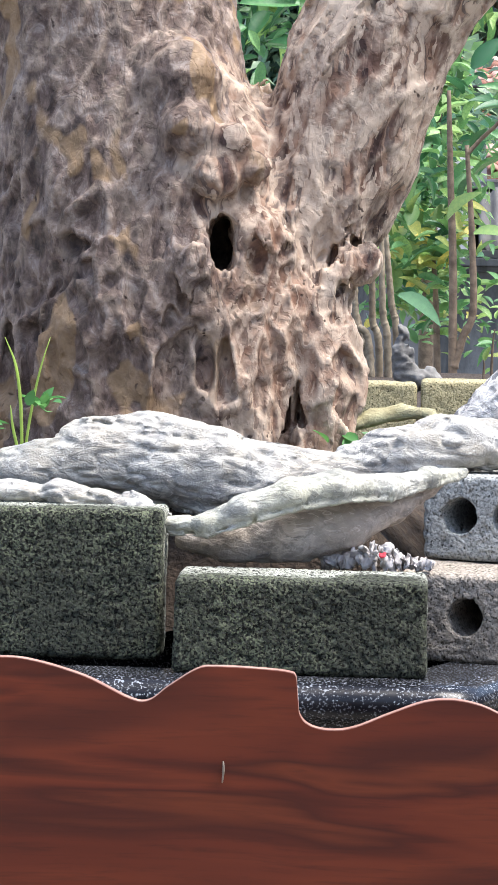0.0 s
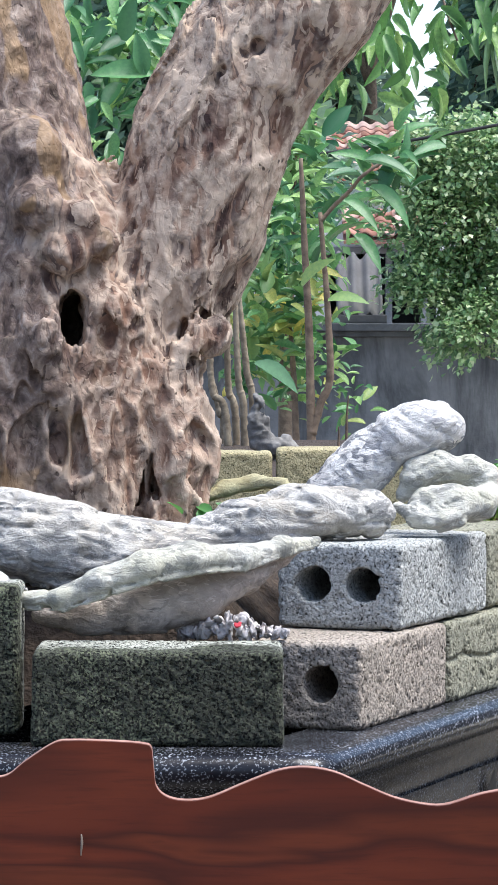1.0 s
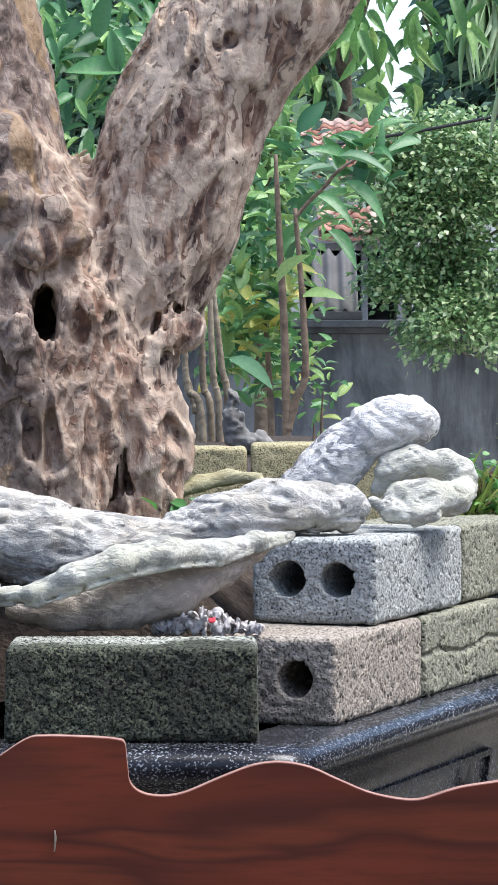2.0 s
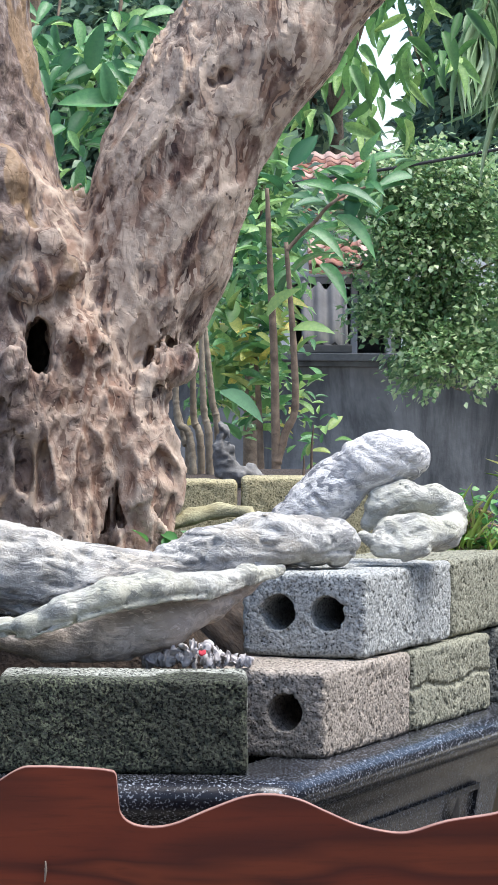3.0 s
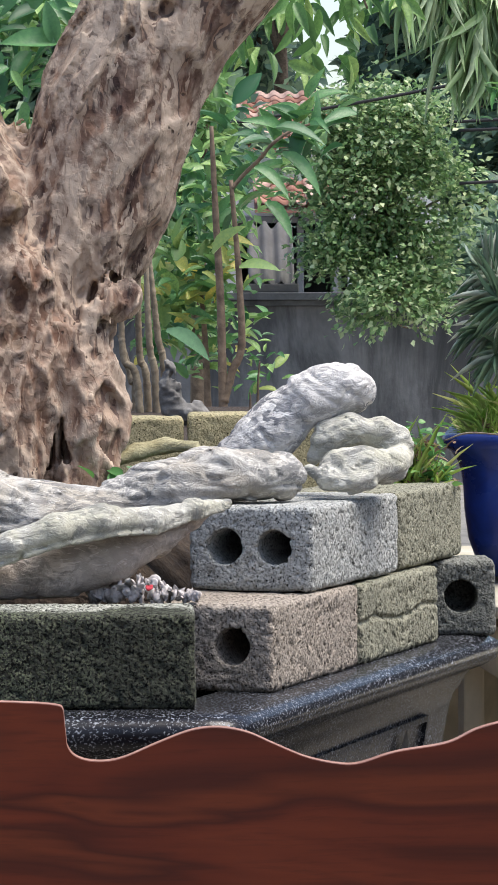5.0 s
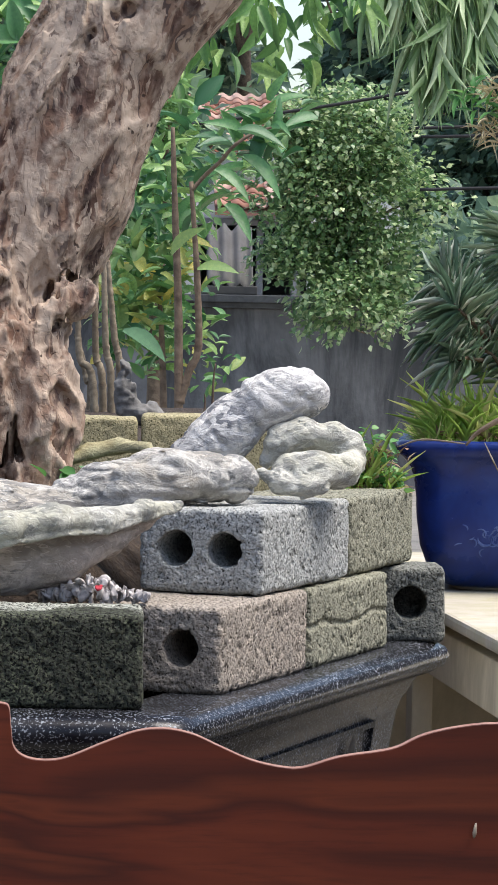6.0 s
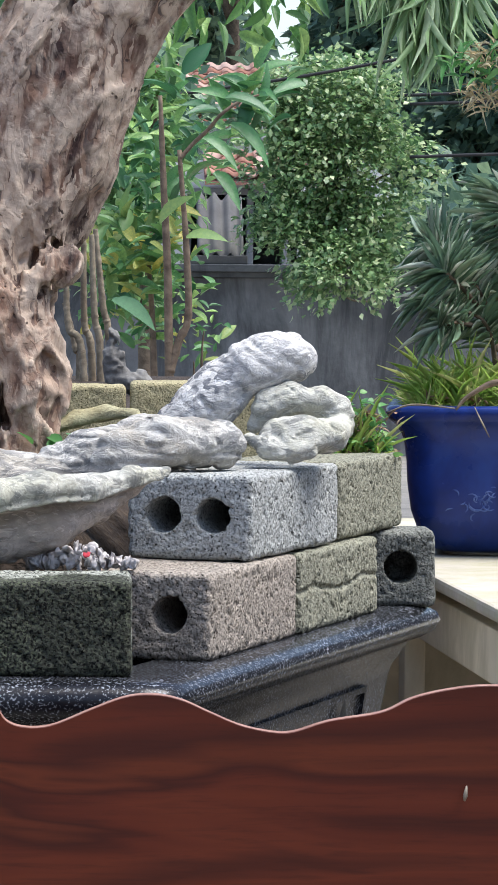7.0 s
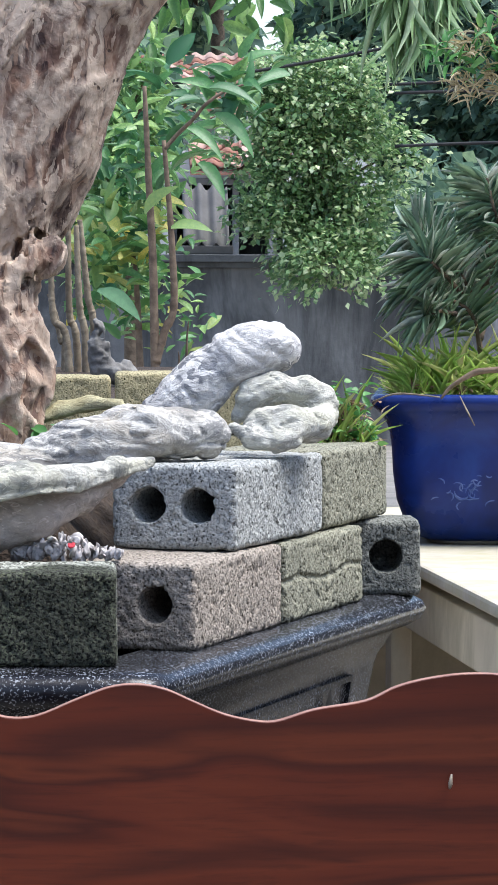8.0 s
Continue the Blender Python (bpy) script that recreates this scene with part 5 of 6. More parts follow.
for u, v, yy, n, ln in ((470,540,10.4,8,0.15), (520,530,10.5,8,0.15), (440,560,10.6,7,0.14), (500,600,10.4,8,0.14), (540,600,10.5,8,0.12), (575,660,10.5,8,0.10), (450,620,10.6,7,0.13), (540,660,10.6,8,0.12),
                        (600,700,10.6,6,0.09), (480,680,10.7,7,0.12), (545,560,10.4,5,0.10), (610,720,10.6,5,0.08), (430,660,10.7,6,0.13)):
    yy += 2.1
    whorl(croton, (GOLD + BIG[:1]) if v < 570 else (GOLD[:1] + BIG[:2]), ((u - 441) / 6200 * yy, yy, 1.35 - (v - 620) / 6200 * yy), n, ln * 1.25, spin=rng.rand() * 6)
for tip, way, ln in (((0.0065, 10, 1.2935), (0.8, -0.2, -0.42), 0.15), ((0.1464, 10.2, 1.5145), (0.45, -0.3, 0.5), 0.13), ((0.2205, 10.2, 1.4734), (0.9, -0.2, 0.05), 0.12)):
    ob = hang_leaf(OLD if ln > 0.14 else GOLD[1], croton, tip, way, (0.3, -0.7, 1), ln)
    ob.matrix_parent_inverse = croton.matrix_world.inverted()

for i, (a, b, c, d) in enumerate((((398,1420,8), (400,800,8), (372,700,8), (368,600,8)), ((415,1420,8.05), (415,800,8.05), (400,690,8.05), (398,520,8.05)), ((432,1420,8), (430,800,8), (418,680,8), (412,540,8)),
                                 ((440,1420,8.1), (445,790,8.1), (432,660,8.1), (418,530,8.1)), ((380,1420,8.15), (392,800,8.15), (385,740,8.15), (365,660,8.15)))):
    pts = [((u - 441) / 6200 * yy, yy, 1.35 - (v - 620) / 6200 * yy) for u, v, yy in (a, b, c, d)]
    v, f = tube(pts, [0.0095, 0.009, 0.008, 0.006], 9, 40, 0.10, 0.15, 0.028)
    tagged(mesh_object("cane_stem", v, f, CANE), "ringed grey-brown cane stem rising behind the trunk", "plant stem", "cane stems behind the trunk")

driftwood = tagged(solid("driftwood", lambda x, y, z: chain(x, y, z, [((0.0056, 7, 1.2529), 0.0079), ((0.0192, 7, 1.2348), 0.0102), ((0.0124, 7, 1.2010), 0.0147), ((0.0237, 7, 1.1581), 0.0215), ((0.0666, 7, 1.1468), 0.0181), ((0.1073, 7, 1.1400), 0.0113)], 0.012),
                         (-0.02, 6.92, 1.11), (0.14, 7.08, 1.28), 0.0026, GREY_WOOD,
                         grain=lambda x, y, z: 0.022 * (field(x * 40, y * 40, z * 40) - 0.5) + 0.014 * (field(x * 110, y * 110, z * 110) - 0.5), near=0.03), "gnarled grey piece of driftwood behind the planter wall", "driftwood")
line_thing("dry_twig", [(0.1799, 6.6, 1.1584), (0.1810, 6.6, 1.2223), (0.1842, 6.6, 1.2563)], [0.003, 0.0022, 0.0012], STEM, "thin dry twig sticking up behind the planter", "twig")
line_thing("dry_twig", [(0.1650, 6.6, 1.1584), (0.1661, 6.6, 1.1850), (0.1650, 6.6, 1.1988)], [0.003, 0.002, 0.001], STEM, "short dry twig sticking up behind the planter", "twig")
raised_bed = tagged(part("raised_bed", box_bm((-1.3, 5.94, 0.0), (0.29, 8.5, 1.12), 0.03), SOIL), "raised bed of dark soil behind the planter wall", "soil bed", kind="structure")

# ---------------------------------------------------------------- trees over the garden
def crown(parent, n, c, r, length, width, material, seed, droop=0.2, hollow=0.35, shape=TINY, name="crown", keep=None, tight=26, loose=1.0, airy=0.36):
    g = np.random.RandomState(seed)
    p, w = cloud(g, max(3, n // tight), c, r, hollow)
    pick = g.randint(0, len(p), n)
    p = p[pick] + g.normal(0, 1, (n, 3)) * np.array((1.1, 1.1, 0.8)) * length * loose
    w = w[pick]
    gap = field(p[:, 0] / r[0] * 2.3 + seed, p[:, 1] / r[1] * 2.3, p[:, 2] / r[2] * 2.6)
    ok = gap > airy
    if keep is not None:
        ok &= keep(p)
    p, w = p[ok], w[ok]
    w = w * np.array((1, 0.8, 0.6)) + g.normal(0, 0.55, w.shape) + np.array((0, -0.25, -droop))
    ob = leaves(name, p, w, length * g.uniform(0.6, 1.2, len(p)), width * g.uniform(0.7, 1.2, len(p)), material, parent, g, shape)
    ob.matrix_parent_inverse = parent.matrix_world.inverted()
    return ob


# tree with hanging pointed leaves
mango = thing("hanging_leaf_tree", "tree with drooping clusters of long pointed green leaves", "tree", at=pose(1.2, 17, 0))
stem_part(mango, [(-1.0693, 17.4, -0.0308), (-1.0412, 17.4, 1.6868), (-0.9570, 17.4, 2.8094), (-0.8728, 17.4, 3.7916), (-0.6686, 17.2, 4.7345)], [0.05, 0.05, 0.045, 0.04, 0.02], STEM, 10, name="trunk")
for a, b, c in (((140,-280,17.3), (420,-180,16.5), (490,90,16)), ((140,-280,17.3), (640,-260,16.5), (800,90,16)), ((140,-280,17.3), (520,-200,16.6), (600,120,16)), ((130,-250,17.3), (170,-150,16.8), (150,40,16.5)),
                ((130,-250,17.3), (260,-120,16.5), (250,120,16.3))):
    stem_part(mango, [((u - 441) / 6200 * yy, yy, 1.35 - (v - 620) / 6200 * yy) for u, v, yy in (a, b, c)], [0.02, 0.012, 0.005], STEM, 6, name="branch")
count = 0
for u, v, n in ((490,60,6), (520,120,5), (560,40,7), (590,110,5), (610,60,5), (640,130,5), (640,20,6), (670,90,6), (800,50,6), (790,120,6), (775,90,3), (510,190,5), (735,5,3), (830,100,5),
                (700,150,4), (600,160,4), (540,-30,6), (620,-30,7), (690,-20,5), (800,-20,6), (860,0,5), (580,0,6), (660,50,4), (560,170,4), (630,190,4), (690,215,3), (530,230,4), (700,50,3), (735,100,3), (752,50,3), (705,5,3), (715,165,3), (765,150,3), (850,70,4), (780,180,3)):
    yy = 15.5 + rng.rand() * 1.5
    c = Vector(((u - 441) / 6200 * yy, yy, 1.35 - (v - 620) / 6200 * yy))
    for k in range(n):
        way = (rng.normal(0, 0.55), rng.normal(-0.1, 0.5), rng.uniform(-1.2, -0.3))
        ob = hang_leaf(HANG[k % 3], mango, c + Vector((rng.normal(0, 0.07), rng.normal(0, 0.15), rng.normal(0.04, 0.07))), way, (rng.normal(0, 0.8), -1, 0.3), rng.uniform(0.12, 0.22))
        ob.matrix_parent_inverse = mango.matrix_world.inverted()
for u, v, n in ((120,40,9), (170,90,9), (230,40,10), (290,60,9), (200,160,9), (160,220,9), (250,130,8), (180,270,8), (150,300,9), (220,215,8), (190,120,8), (90,150,8), (260,80,8), (130,120,7), (300,10,9), (60,60,8), (30,0,8), (-40,60,8)):
    yy = 15.5 + rng.rand() * 1.0
    c = Vector(((u - 441) / 6200 * yy, yy, 1.35 - (v - 620) / 6200 * yy))
    for k in range(n * 2):
        way = (rng.normal(0, 0.8), rng.normal(-0.4, 0.4), rng.normal(-0.35, 0.4))
        ob = hang_leaf(BIG[k % 3], mango, c + Vector((rng.normal(0, 0.08), rng.normal(0, 0.15), rng.normal(0, 0.08))), way, (rng.normal(0, 0.4), -0.6, 1), rng.uniform(0.10, 0.18))
        ob.matrix_parent_inverse = mango.matrix_world.inverted()
for tip, way, ln in (((-0.4042, 14, 2.4113), (-1, -0.2, 0.05), 0.24), ((-0.4313, 14, 2.4113), (-0.15, -0.2, 0.9), 0.17), ((-0.5285, 14.5, 2.5895), (0.2, -0.3, 0.9), 0.2)):
    ob = hang_leaf(BIG[1], mango, tip, way, (0, -1, 0.7), ln)
    ob.matrix_parent_inverse = mango.matrix_world.inverted()

# small-leaved tree between shrub and house
filler = thing("small_leaf_tree", "slender tree with small mid-green leaves before the house", "tree", at=pose(0.2, 21, 0))
stem_part(filler, [(0.1998, 21, 0.0019), (0.1998, 21, 1.0790), (0.2168, 21, 1.9258), (0.2506, 21, 2.6032)], [0.05, 0.045, 0.035, 0.015], STEM, 8, name="trunk")
for i, (u, v, ru, rv, n) in enumerate(((480,420,75,90,1200), (470,300,70,80,900), (470,590,50,60,500), (430,480,60,90,700))):
    c = np.array(((u - 441) / 6200 * 21.0, 21.0, 1.35 - (v - 620) / 6200 * 21.0))
    crown(filler, n, c, (ru * 21 / 6200, 0.4, rv * 21 / 6200), 0.12, 0.05, SMALL_LEAF, 130 + i)

# rounded bush on the garden wall
bush = thing("round_bush", "dense round bush of small green leaves on the garden wall", "bush", at=pose(1.95, 28.75, 0.0))
stem_part(bush, [(1.95, 28.75, 0.0), (2.0229, 28.7, 1.2574), (1.9996, 28.5, 1.5798), (1.9256, 27.7, 1.7968), (1.8714, 27.3, 2.0105), (1.8314, 27.1, 2.3116)], [0.06, 0.05, 0.045, 0.035, 0.025, 0.012], STEM, 8, name="trunk")
for a, b in (((874,540,27.9), (760,430,27)), ((874,530,27.8), (980,420,27)), ((870,500,27.2), (920,300,27)), ((870,480,27.2), (790,300,27)), ((874,545,27.9), (960,590,27.2))):
    pa, pb = [((u - 441) / 6200 * yy, yy, 1.35 - (v - 620) / 6200 * yy) for u, v, yy in (a, b)]
    stem_part(bush, [pa, ((pa[0] + pb[0]) / 2, pa[1], (pa[2] + pb[2]) / 2 + 0.08), pb], [0.025, 0.018, 0.008], STEM, 6, name="branch")
k = 27.0 / 6200


def ragged(p):
    """Keeps the bush's leaves inside an uneven outline."""
    u, v = (p[:, 0] / k + 441 - 862) / 140, ((1.35 - p[:, 2]) / k + 620 - 430) / 205
    low = np.clip(v, 0, 1) * 0.35
    return np.sqrt(u * u + v * v * (1 - low)) < 0.50 + 1.12 * field(p[:, 0] * 3.1 + 3, p[:, 1] * 0.7, p[:, 2] * 3.1)


for i, (u, v, ru, rv, n) in enumerate(((850,430,125,130,4200), (880,330,95,95,2200), (800,320,85,80,1700), (765,420,75,60,1200), (930,430,65,110,1300), (875,550,110,85,2600), (885,610,85,55,1600), (925,290,55,45,500), (830,255,60,35,450),
                                      (690,505,40,24,260), (735,480,45,30,300), (960,500,35,40,260), (965,385,30,18,120), (900,240,30,20,120), (740,300,35,25,160), (985,560,40,30,200), (955,590,60,45,600), (770,525,55,30,350), (1000,630,40,30,260))):
    c = np.array(((u - 441) * k, 27.0 - (0.3 if v > 600 else 0.0), 1.35 - (v - 620) * k))
    crown(bush, int(n * 1.15), c, (ru * k, 0.45, rv * k), 0.062, 0.042, BUSH_LEAF, 30 + i, tight=48, loose=1.7, airy=0.45, keep=ragged)
g = np.random.RandomState(77)
for i in range(26):
    an = i * 0.2417 * 2 * math.pi / 1.0
    u, v = 862 + 128 * math.cos(an) * g.uniform(0.75, 1.25), 425 + 185 * math.sin(an) * g.uniform(0.75, 1.12)
    crown(bush, 260, ((u - 441) * k, 26.9, 1.35 - (v - 620) * k), (g.uniform(22, 44) * k, 0.25, g.uniform(16, 34) * k), 0.064, 0.044, BUSH_LEAF, 250 + i, tight=40, loose=1.4, airy=0.3, name="shoot")
for i, (u, v, ru, rv, n) in enumerate(((850,420,100,110,1100), (870,540,75,65,700), (830,330,80,60,500))):
    crown(bush, n, ((u - 441) * k, 27.3, 1.35 - (v - 620) * k), (ru * k, 0.2, rv * k), 0.10, 0.065, BUSH_LEAF, 230 + i, 0.1, 0.0, name="inner_crown", airy=0.2, keep=ragged)
bush.location.x -= 0.20
line_thing("dry_vine", [(1.6872, 27.6, 1.4390), (1.5923, 27.5, 1.3855), (1.7254, 27.5, 1.3278), (1.8585, 27.5, 1.2169), (2.0581, 27.5, 1.2081)], [0.009, 0.008, 0.006], CANE, "looped dry vine hanging from the bush on the wall", "vine")

# palm fronds
palm = thing("palm_tree", "palm with long drooping feathery light green fronds", "palm", at=pose(3.57, 21.5, 0))
stem_part(palm, [(3.5683, 21.5, 0.0010), (3.5856, 21.5, 1.7661), (3.5683, 21.5, 3.5000), (3.5336, 21.5, 4.9565)], [0.07, 0.065, 0.06, 0.05], CANE, 10, 0.1, 0.12, name="trunk")
g = np.random.RandomState(4)
for fi, (pts, ln) in enumerate((([(1460,-420,21.5), (1240,-330,21), (1040,-150,20.5), (975,90,20.2)], 0.62), ([(1460,-420,21.5), (1200,-390,21), (1000,-230,20.4), (905,-10,20)], 0.6), ([(1460,-420,21.5), (1280,-300,20.8), (1110,-120,20.4), (1010,110,20.2)], 0.6),
                              ([(1460,-420,21.5), (1560,-390,21), (1680,-250,20.6), (1760,-80,20.4)], 0.6))):
    line = smooth_line([((u - 441) / 6200 * yy, yy, 1.35 - (v - 620) / 6200 * yy) for u, v, yy in pts], 30)
    stem_part(palm, [line[i] for i in range(0, len(line), 15)], [0.014, 0.010, 0.006, 0.003], CANE, 6, name="rachis")
    pl, wy = [], []
    for i in range(10, len(line)):
        d = (line[min(i + 1, len(line) - 1)] - line[i - 1]).normalized()
        for s in (-1, 1):
            for q in range(3):
                pl.append(tuple(line[i] + d * g.rand() * 0.03))
                wy.append((d.x * 0.7 + s * g.uniform(0.25, 0.55), g.normal(-0.05, 0.2), d.z * 0.7 - g.uniform(0.4, 0.9)))
    pl, wy = np.array(pl), np.array(wy)
    ob = leaves("frond", pl, wy, ln * g.uniform(0.7, 1.1, len(pl)), 0.028 * g.uniform(0.7, 1.2, len(pl)), PALM_LEAF, palm, g, BLADE)
    ob.matrix_parent_inverse = palm.matrix_world.inverted()

# dark far trees, with a bright gap of sky
def sky_gap(p):
    u, v = 441 + 6200 * p[:, 0] / p[:, 1], 620 - 6200 * (p[:, 2] - 1.35) / p[:, 1]
    return ((u - 725) / 85) ** 2 + ((v - 75) / 145) ** 2 > 1.0 + 0.5 * np.sin(u * 0.11) * np.sin(v * 0.09)


for i, (u, v, yy, ru, rv, n, ml) in enumerate(((1120,330,37,230,260,9000,FAR_LEAF), (1330,200,36,220,300,8000,FAR_LEAF), (900,120,39,150,170,5200,FAR_LEAF), (1010,-60,38,240,150,5000,FAR_LEAF), (560,100,44,170,160,5000,FAR_LEAF),
                                               (300,120,40,220,260,8000,FAR_LEAF), (60,200,41,260,260,7000,FAR_LEAF), (450,420,34,130,170,5200,FAR_LEAF), (640,-120,42,260,110,4500,FAR_LEAF), (1150,560,33,200,90,3800,FAR_LEAF))):
    c = ((u - 441) / 6200 * yy, yy, 1.35 - (v - 620) / 6200 * yy)
    k = yy / 6200
    tree = thing("garden_tree", "dark leafy tree at the back of the garden", "tree", "trees behind the house", at=pose(c[0], c[1], 0))
    stem_part(tree, [(c[0], c[1] + 0.2, 0), (c[0] + 0.05, c[1] + 0.2, c[2] * 0.5), (c[0], c[1], c[2] + rv * k * 0.5)], [0.12, 0.10, 0.03], STEM, 8, name="trunk")
    for a in range(5):
        an = a * 1.3
        stem_part(tree, [(c[0], c[1] + 0.1, c[2] * 0.7), (c[0] + 0.4 * ru * k * math.cos(an), c[1], c[2] + 0.1), (c[0] + 0.7 * ru * k * math.cos(an), c[1], c[2] + 0.6 * rv * k * math.sin(an))], [0.05, 0.03, 0.01], STEM, 5, name="limb")
    crown(tree, n, c, (ru * k, 1.3, rv * k), 0.20, 0.10, ml, 60 + i, 0.3, 0.2, keep=sky_gap)
    crown(tree, n // 2, (c[0], c[1] + 1.2, c[2]), (ru * k, 0.6, rv * k), 0.30, 0.17, ml, 80 + i, 0.2, 0.0, name="inner_crown", keep=sky_gap)

# ---------------------------------------------------------------- plants in and round the blue pot
podo = thing("narrow_leaf_bonsai", "bushy plant with stiff narrow dark green leaves in the blue pot", "bonsai plant", at=pose(1.05, 6.75, 1.1))
k = 6.7
BR = [((1140,850,6.75), (1130,760,6.7), (1110,690,6.65), (1050,660,6.6), (1000,640,6.6)), ((1130,760,6.7), (1120,680,6.7), (1090,620,6.65), (1050,570,6.6), (1010,545,6.6)), ((1130,740,6.7), (1150,650,6.75), (1140,560,6.75), (1120,500,6.7)),
      ((1140,700,6.75), (1190,620,6.8), (1200,540,6.8), (1170,480,6.8)), ((1120,690,6.7), (1080,640,6.6), (1050,610,6.5), (1030,590,6.5)), ((1150,680,6.75), (1230,640,6.8), (1270,580,6.8)), ((1110,700,6.7), (1060,690,6.55), (1030,700,6.5)),
      ((1150,640,6.75), (1165,560,6.7), (1150,500,6.65), (1140,455,6.65)), ((1190,620,6.8), (1230,540,6.8), (1240,470,6.8)), ((1130,650,6.7), (1180,600,6.6), (1190,560,6.55))]
g = np.random.RandomState(9)
for br in BR:
    pts = [((u - 441) / 6200 * yy, yy, 1.35 - (v - 620) / 6200 * yy) for u, v, yy in br]
    stem_part(podo, pts, [0.006, 0.004, 0.0025], STEM, 6, name="branch")
    line = smooth_line(pts, 12)
    pl, wy = [], []
    for i in range(len(line) // 3, len(line)):
        d = (line[min(i + 1, len(line) - 1)] - line[i - 1]).normalized()
        for q in range(5):
            a = g.rand() * 6.28
            side = Vector((math.cos(a), math.sin(a) * 0.7, math.sin(a + 1.5)))
            side = (side - d * side.dot(d))
            pl.append(tuple(line[i]))
            wy.append(tuple(d * 0.55 + side * 1.0))
    ob = leaves("foliage", np.array(pl), np.array(wy), 0.084 * g.uniform(0.6, 1.2, len(pl)), 0.0027 * g.uniform(0.8, 1.2, len(pl)), PINE_LEAF, podo, g, STIFF)
    ob.matrix_parent_inverse = podo.matrix_world.inverted()


def turf(name, n, box, zlo, length, width, material, seed, label, category, shape=BLADE, spread=0.6):
    g = np.random.RandomState(seed)
    p = np.stack([g.uniform(box[0], box[1], n), g.uniform(box[2], box[3], n), np.full(n, zlo)], 1)
    w = g.normal(0, spread, (n, 3))
    w[:, 2] = np.abs(w[:, 2]) * 0.4 + 0.6
    return tagged(leaves(name, p, w, length * g.uniform(0.4, 1.2, n), width * g.uniform(0.6, 1.3, n), material, None, g, shape), label, category, kind="stuff")


pot_soil = part("pot_soil", box_bm((-0.345, -0.245, 1.03), (0.345, 0.245, 1.105), 0.02), SOIL)
pot_soil.matrix_world = pose(0.950, 6.72, 0, 0, 0, -6)
tagged(pot_soil, "dark soil filling the blue pot", "soil", kind="stuff")
turf("grass_tuft", 9000, (0.585, 1.29, 6.505, 6.98), 1.10, 0.045, 0.0017, GRASS, 1, "yellow-green grass growing in the blue pot", "grass")
turf("weed_mat", 3200, (0.59, 1.29, 6.505, 6.98), 1.105, 0.026, 0.010, WEED, 2, "low leafy green weeds in the blue pot", "weeds", TINY, 0.9)
line_thing("bare_branch", [(0.9038, 6.6, 1.1158), (0.9280, 6.4, 1.1745), (0.8256, 6.25, 1.1938), (0.7290, 6.2, 1.1780), (0.6840, 6.2, 1.1720), (0.6440, 6.2, 1.1500), (0.6210, 6.2, 1.1250)], [0.008, 0.008, 0.007, 0.006, 0.006, 0.0045, 0.002], STEM, "bare brown branch hanging in front of the blue pot", "branch", wobble=0.3)
line_thing("dry_stalk", [(0.6751, 6.4, 1.1229), (0.6852, 6.35, 1.0940), (0.6975, 6.35, 1.0704)], [0.001, 0.002, 0.001], CANE, "pale dry stalk hanging over the pot rim", "stalk")
line_thing("dry_stalk", [(0.5151, 6.4, 1.1126), (0.5598, 6.38, 1.1277), (0.6370, 6.38, 1.1216)], [0.0012, 0.002, 0.0012], CANE, "pale dry stalk lying on the pot rim", "stalk")

# weeds and dry leaves in the tub beside the cloth
g = np.random.RandomState(21)
def scatter(name, n, box, z, length, width, material, seed, label, category, shape=BROAD, lift=0.4):
    g = np.random.RandomState(seed)
    p = np.stack([g.uniform(box[0], box[1], n), g.uniform(box[2], box[3], n), z + g.uniform(0, 0.02, n)], 1)
    w = g.normal(0, 1, (n, 3))
    w[:, 2] = w[:, 2] * 0.3 + lift
    return tagged(leaves(name, p, w, length * g.uniform(0.5, 1.2, n), width * g.uniform(0.7, 1.2, n), material, None, g, shape), label, category, kind="stuff")


scatter("dry_leaves", 260, (0.22, 0.39, 4.60, 4.74), 1.10, 0.018, 0.005, LITTER, 3, "reddish-brown dry leaves and straw on the tub soil", "leaf litter", BLADE, 0.15)
scatter("weed_leaves", 110, (0.27, 0.385, 4.63, 4.73), 1.12, 0.020, 0.010, WEED, 4, "bright green weeds growing in the tub soil", "weeds", BROAD, 0.6)
scatter("weed_leaves", 26, (-0.09, 0.0, 4.28, 4.36), 1.13, 0.03, 0.014, WEED, 5, "bright green weeds at the foot of the trunk", "weeds", BROAD, 0.7)
for i, (pts, w) in enumerate((([(-0.4379, 4.12, 1.1307), (-0.4406, 4.12, 1.1905), (-0.4472, 4.12, 1.2370), (-0.4605, 4.12, 1.2703)], 0.0022), ([(-0.4353, 4.12, 1.1307), (-0.4293, 4.12, 1.1772), (-0.4193, 4.12, 1.2304), (-0.4073, 4.12, 1.2716)], 0.0018), ([(-0.4406, 4.12, 1.1307), (-0.4492, 4.12, 1.1639), (-0.4525, 4.12, 1.1905)], 0.002))):
    v, f = tube(pts, [w, w, w * 0.8, w * 0.2], 5, 5)
    tagged(mesh_object("grass_blade", v, f, GRASS), "single thin grass blade beside the trunk", "grass", "grass blades by the trunk")
scatter("weed_leaves", 14, (-0.49, -0.46, 4.0, 4.06), 1.155, 0.024, 0.014, WEED, 6, "small green weed leaves beside the trunk", "weeds", BROAD, 0.7)
scatter("weed_leaves", 12, (-0.425, -0.395, 4.03, 4.08), 1.185, 0.022, 0.012, WEED, 7, "small green weed leaves beside the trunk", "weeds", BROAD, 0.7)

# litter heaped in the tub's far corner, and long grass in the pot
g = np.random.RandomState(31)
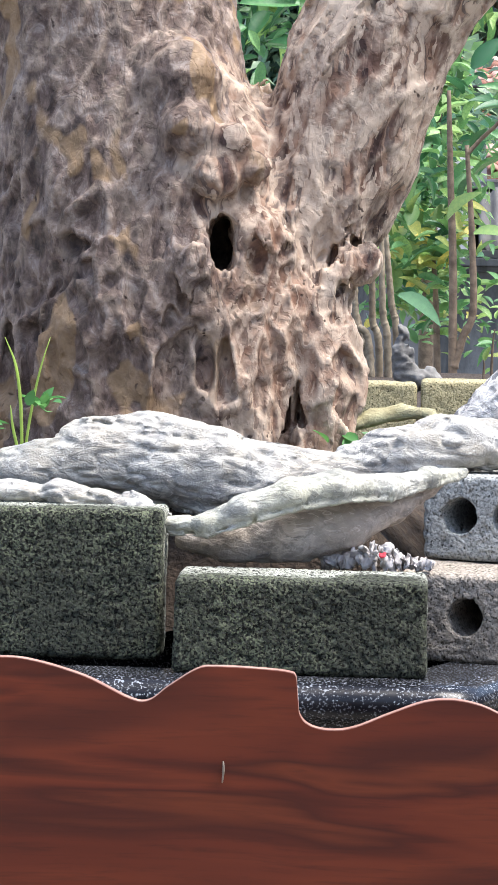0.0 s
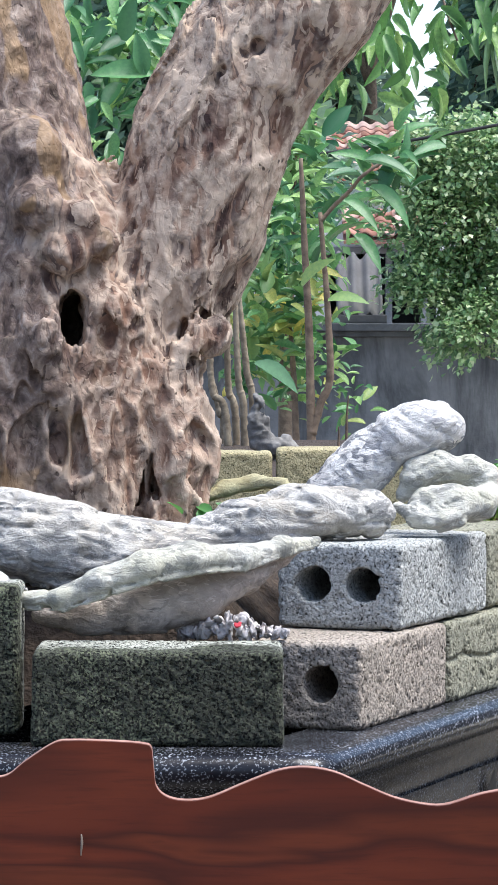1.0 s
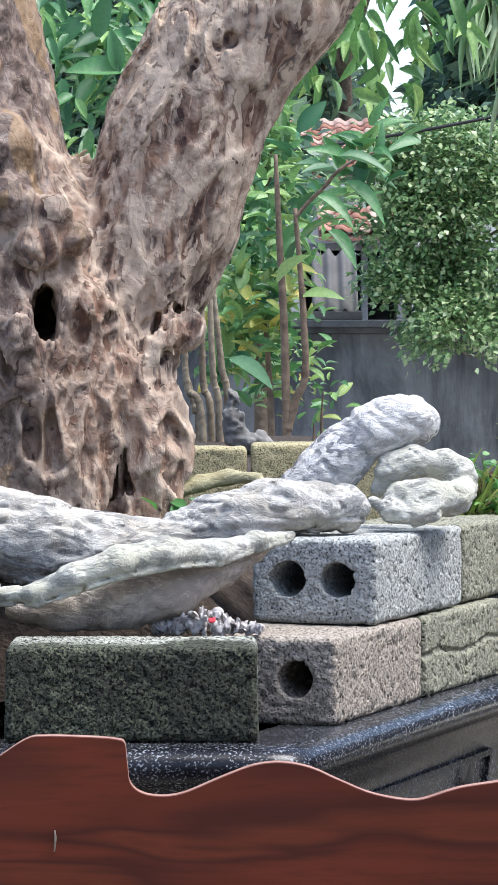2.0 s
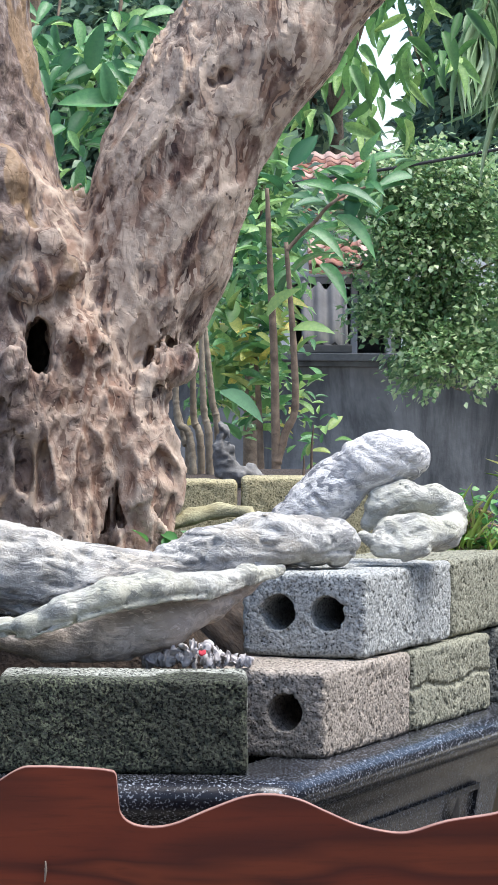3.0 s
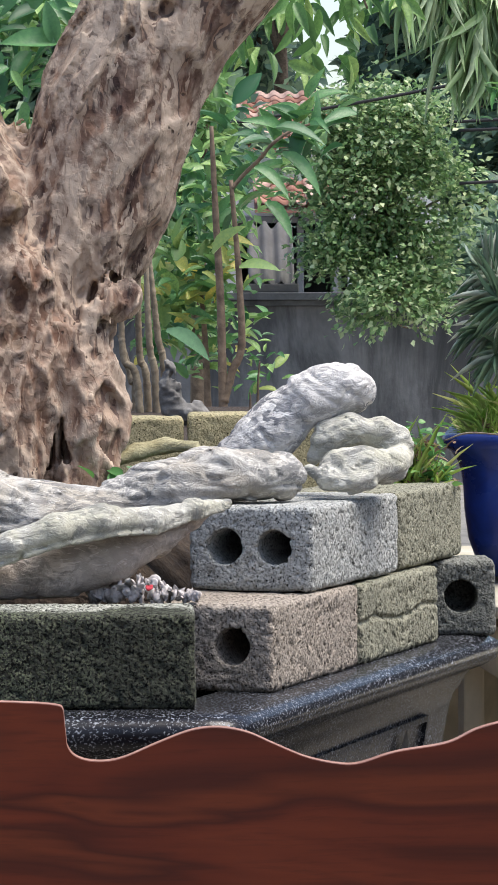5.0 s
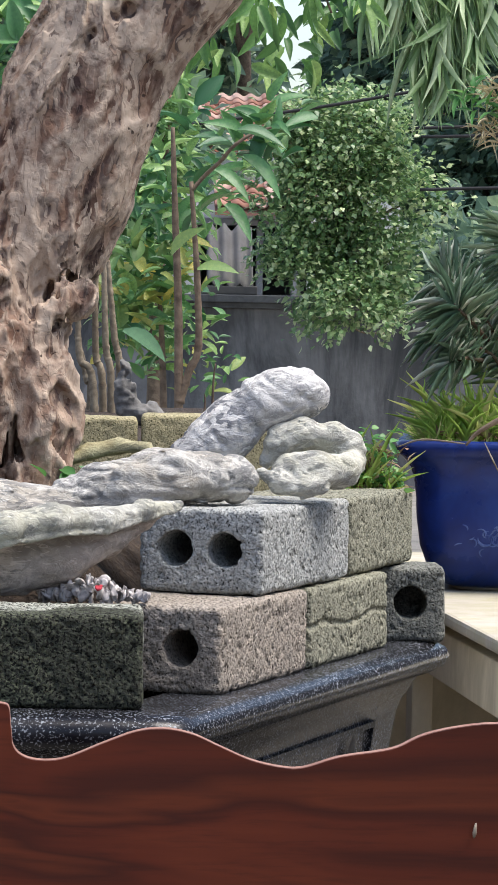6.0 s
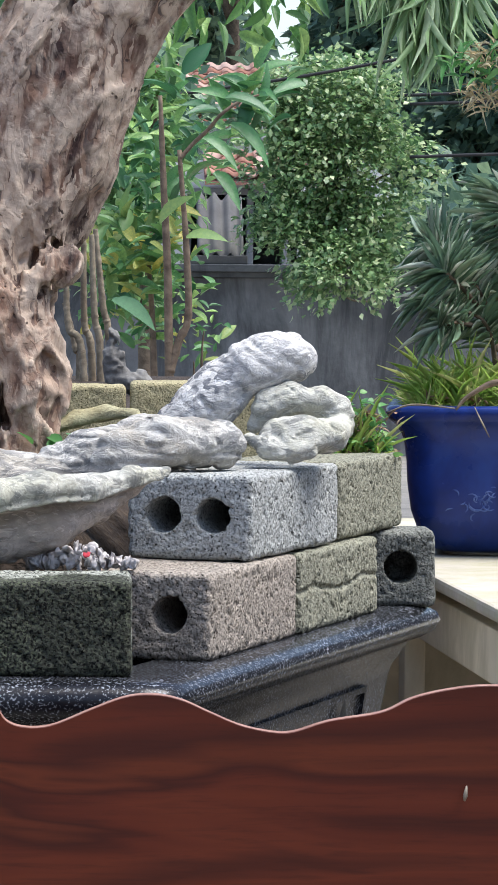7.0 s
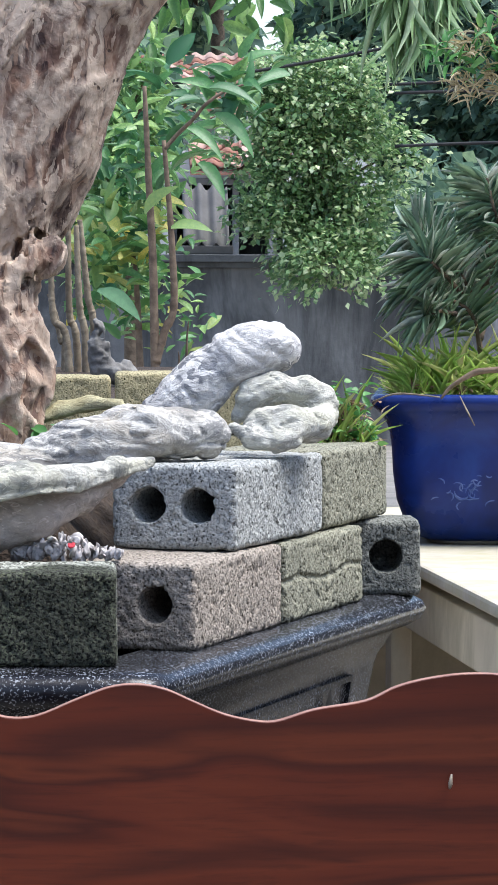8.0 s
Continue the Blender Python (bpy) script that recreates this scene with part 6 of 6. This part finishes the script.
heap = tagged(solid("soil_heap", lambda x, y, z: blob(x, y, z, (0.310, 4.66, 1.085), (0.075, 0.06, 0.075)), (0.23, 4.56, 1.06), (0.43, 4.75, 1.20), 0.006, SOIL,
                    grain=lambda x, y, z: 0.02 * (field(x * 40, y * 40, z * 40) - 0.5)), "small heap of dark soil in the tub corner", "soil", kind="stuff")
n = 620
p = np.stack([g.normal(0.330, 0.020, n), g.normal(4.63, 0.02, n), 1.10 + 0.075 * g.rand(n)], 1)
w = g.normal(0, 1, (n, 3)) * np.array((1, 1, 0.5))
tagged(leaves("dry_leaves", p, w, 0.018 * g.uniform(0.5, 1.2, n), 0.005 * g.uniform(0.6, 1.3, n), LITTER, None, g, BLADE), "reddish-brown straw and dry leaves heaped in the tub corner", "leaf litter", kind="stuff")
turf("weed_stems", 110, (0.29, 0.36, 4.58, 4.66), 1.115, 0.032, 0.0010, GRASS, 32, "thin yellow-green weeds growing in the tub corner", "weeds", BLADE, 0.4)
scatter("weed_leaves", 90, (0.29, 0.385, 4.58, 4.64), 1.12, 0.020, 0.011, WEED, 33, "broad green weed leaves in the tub corner", "weeds", BROAD, 0.6)
turf("tall_grass", 1500, (0.585, 1.29, 6.505, 6.95), 1.11, 0.075, 0.0013, GRASS, 34, "long feathery yellow-green grass in the blue pot", "grass", BLADE, 0.42)
turf("tall_grass", 700, (0.60, 0.98, 6.50, 6.9), 1.11, 0.13, 0.0014, GRASS, 36, "tall yellow-green seeding grass at the edge of the blue pot", "grass", BLADE, 0.5)
for i, zz in enumerate((1.125, 1.14, 1.155, 1.17, 1.185)):
    scatter("weed_leaves", 26 - 3 * i, (0.30, 0.375, 4.57, 4.63), zz, 0.017, 0.009, WEED, 50 + i, "small green leaves of a weed rising in the tub corner", "weeds", BROAD, 0.3)
turf("weed_stems", 40, (0.305, 0.365, 4.58, 4.63), 1.115, 0.085, 0.0011, GRASS, 56, "tall thin weed stems in the tub corner", "weeds", BLADE, 0.22)
scatter("dry_leaves", 700, (0.59, 1.29, 6.505, 6.9), 1.115, 0.026, 0.006, LITTER, 35, "brown dry leaves among the grass of the blue pot", "leaf litter", BROAD, 0.5)

# branch with dried straw-coloured flower spikes and leaves, and the pole beside it
spray = thing("flowering_shrub", "shrub branch with dried straw-coloured flower spikes and fresh green leaves", "shrub", at=pose(1.75, 14.0, 0))
stem_part(spray, [(2.0074, 14, -0.0003), (1.9623, 14, 1.1694), (1.8494, 14, 1.8468), (1.6913, 14, 2.0274), (1.5784, 14, 2.1290)], [0.03, 0.028, 0.02, 0.014, 0.006], CANE, 8, name="stem")
stem_part(spray, [(1.8494, 14, 1.8468), (1.7816, 14, 2.1177), (1.6687, 14, 2.2984), (1.5558, 14, 2.3887)], [0.016, 0.010, 0.006, 0.003], CANE, 7, name="stem")
stem_part(spray, [(1.6913, 14, 2.0274), (1.5332, 14, 2.0726), (1.4023, 14, 2.0906)], [0.008, 0.005, 0.002], CANE, 7, name="stem")
g = np.random.RandomState(40)
pl, wy, gl, gw = [], [], [], []
for u, v in ((1130,270), (1100,295), (1150,300), (1090,230), (1120,215), (1075,290), (1180,310), (1165,250), (1110,20), (1060,10), (1150,0), (1180,60)):
    c = np.array((-0.9958, 14, 2.7500)) + np.array((u, 0, -v)) * 14 / 6200
    for q in range(26):
        pl.append(c + g.normal(0, 0.02, 3))
        wy.append((g.normal(-0.25, 0.6), g.normal(-0.1, 0.4), g.normal(0.25, 0.6)))
for u, v in ((1120,200), (1150,170), (1170,215), (1140,240), (1055,232), (1040,250), (1185,180), (1160,280), (1100,265)):
    c = np.array((-0.9958, 14, 2.7500)) + np.array((u, 0, -v)) * 14 / 6200
    for q in range(11):
        gl.append(c + g.normal(0, 0.03, 3))
        gw.append((g.normal(0, 0.7), g.normal(-0.3, 0.4), g.normal(0.1, 0.6)))
for nm, a, b, ln, wd, ml, lb in (("spike", pl, wy, 0.085, 0.006, STRAW_SPIKE, "dry straw-coloured flower spikes"), ("foliage", gl, gw, 0.085, 0.026, WEED, "fresh green leaves")):
    a, b = np.array(a), np.array(b)
    ob = leaves(nm, a, b, ln * g.uniform(0.6, 1.2, len(a)), wd * g.uniform(0.8, 1.2, len(a)), ml, spray, g, BLADE)
    ob["label"] = lb
    ob.matrix_parent_inverse = spray.matrix_world.inverted()
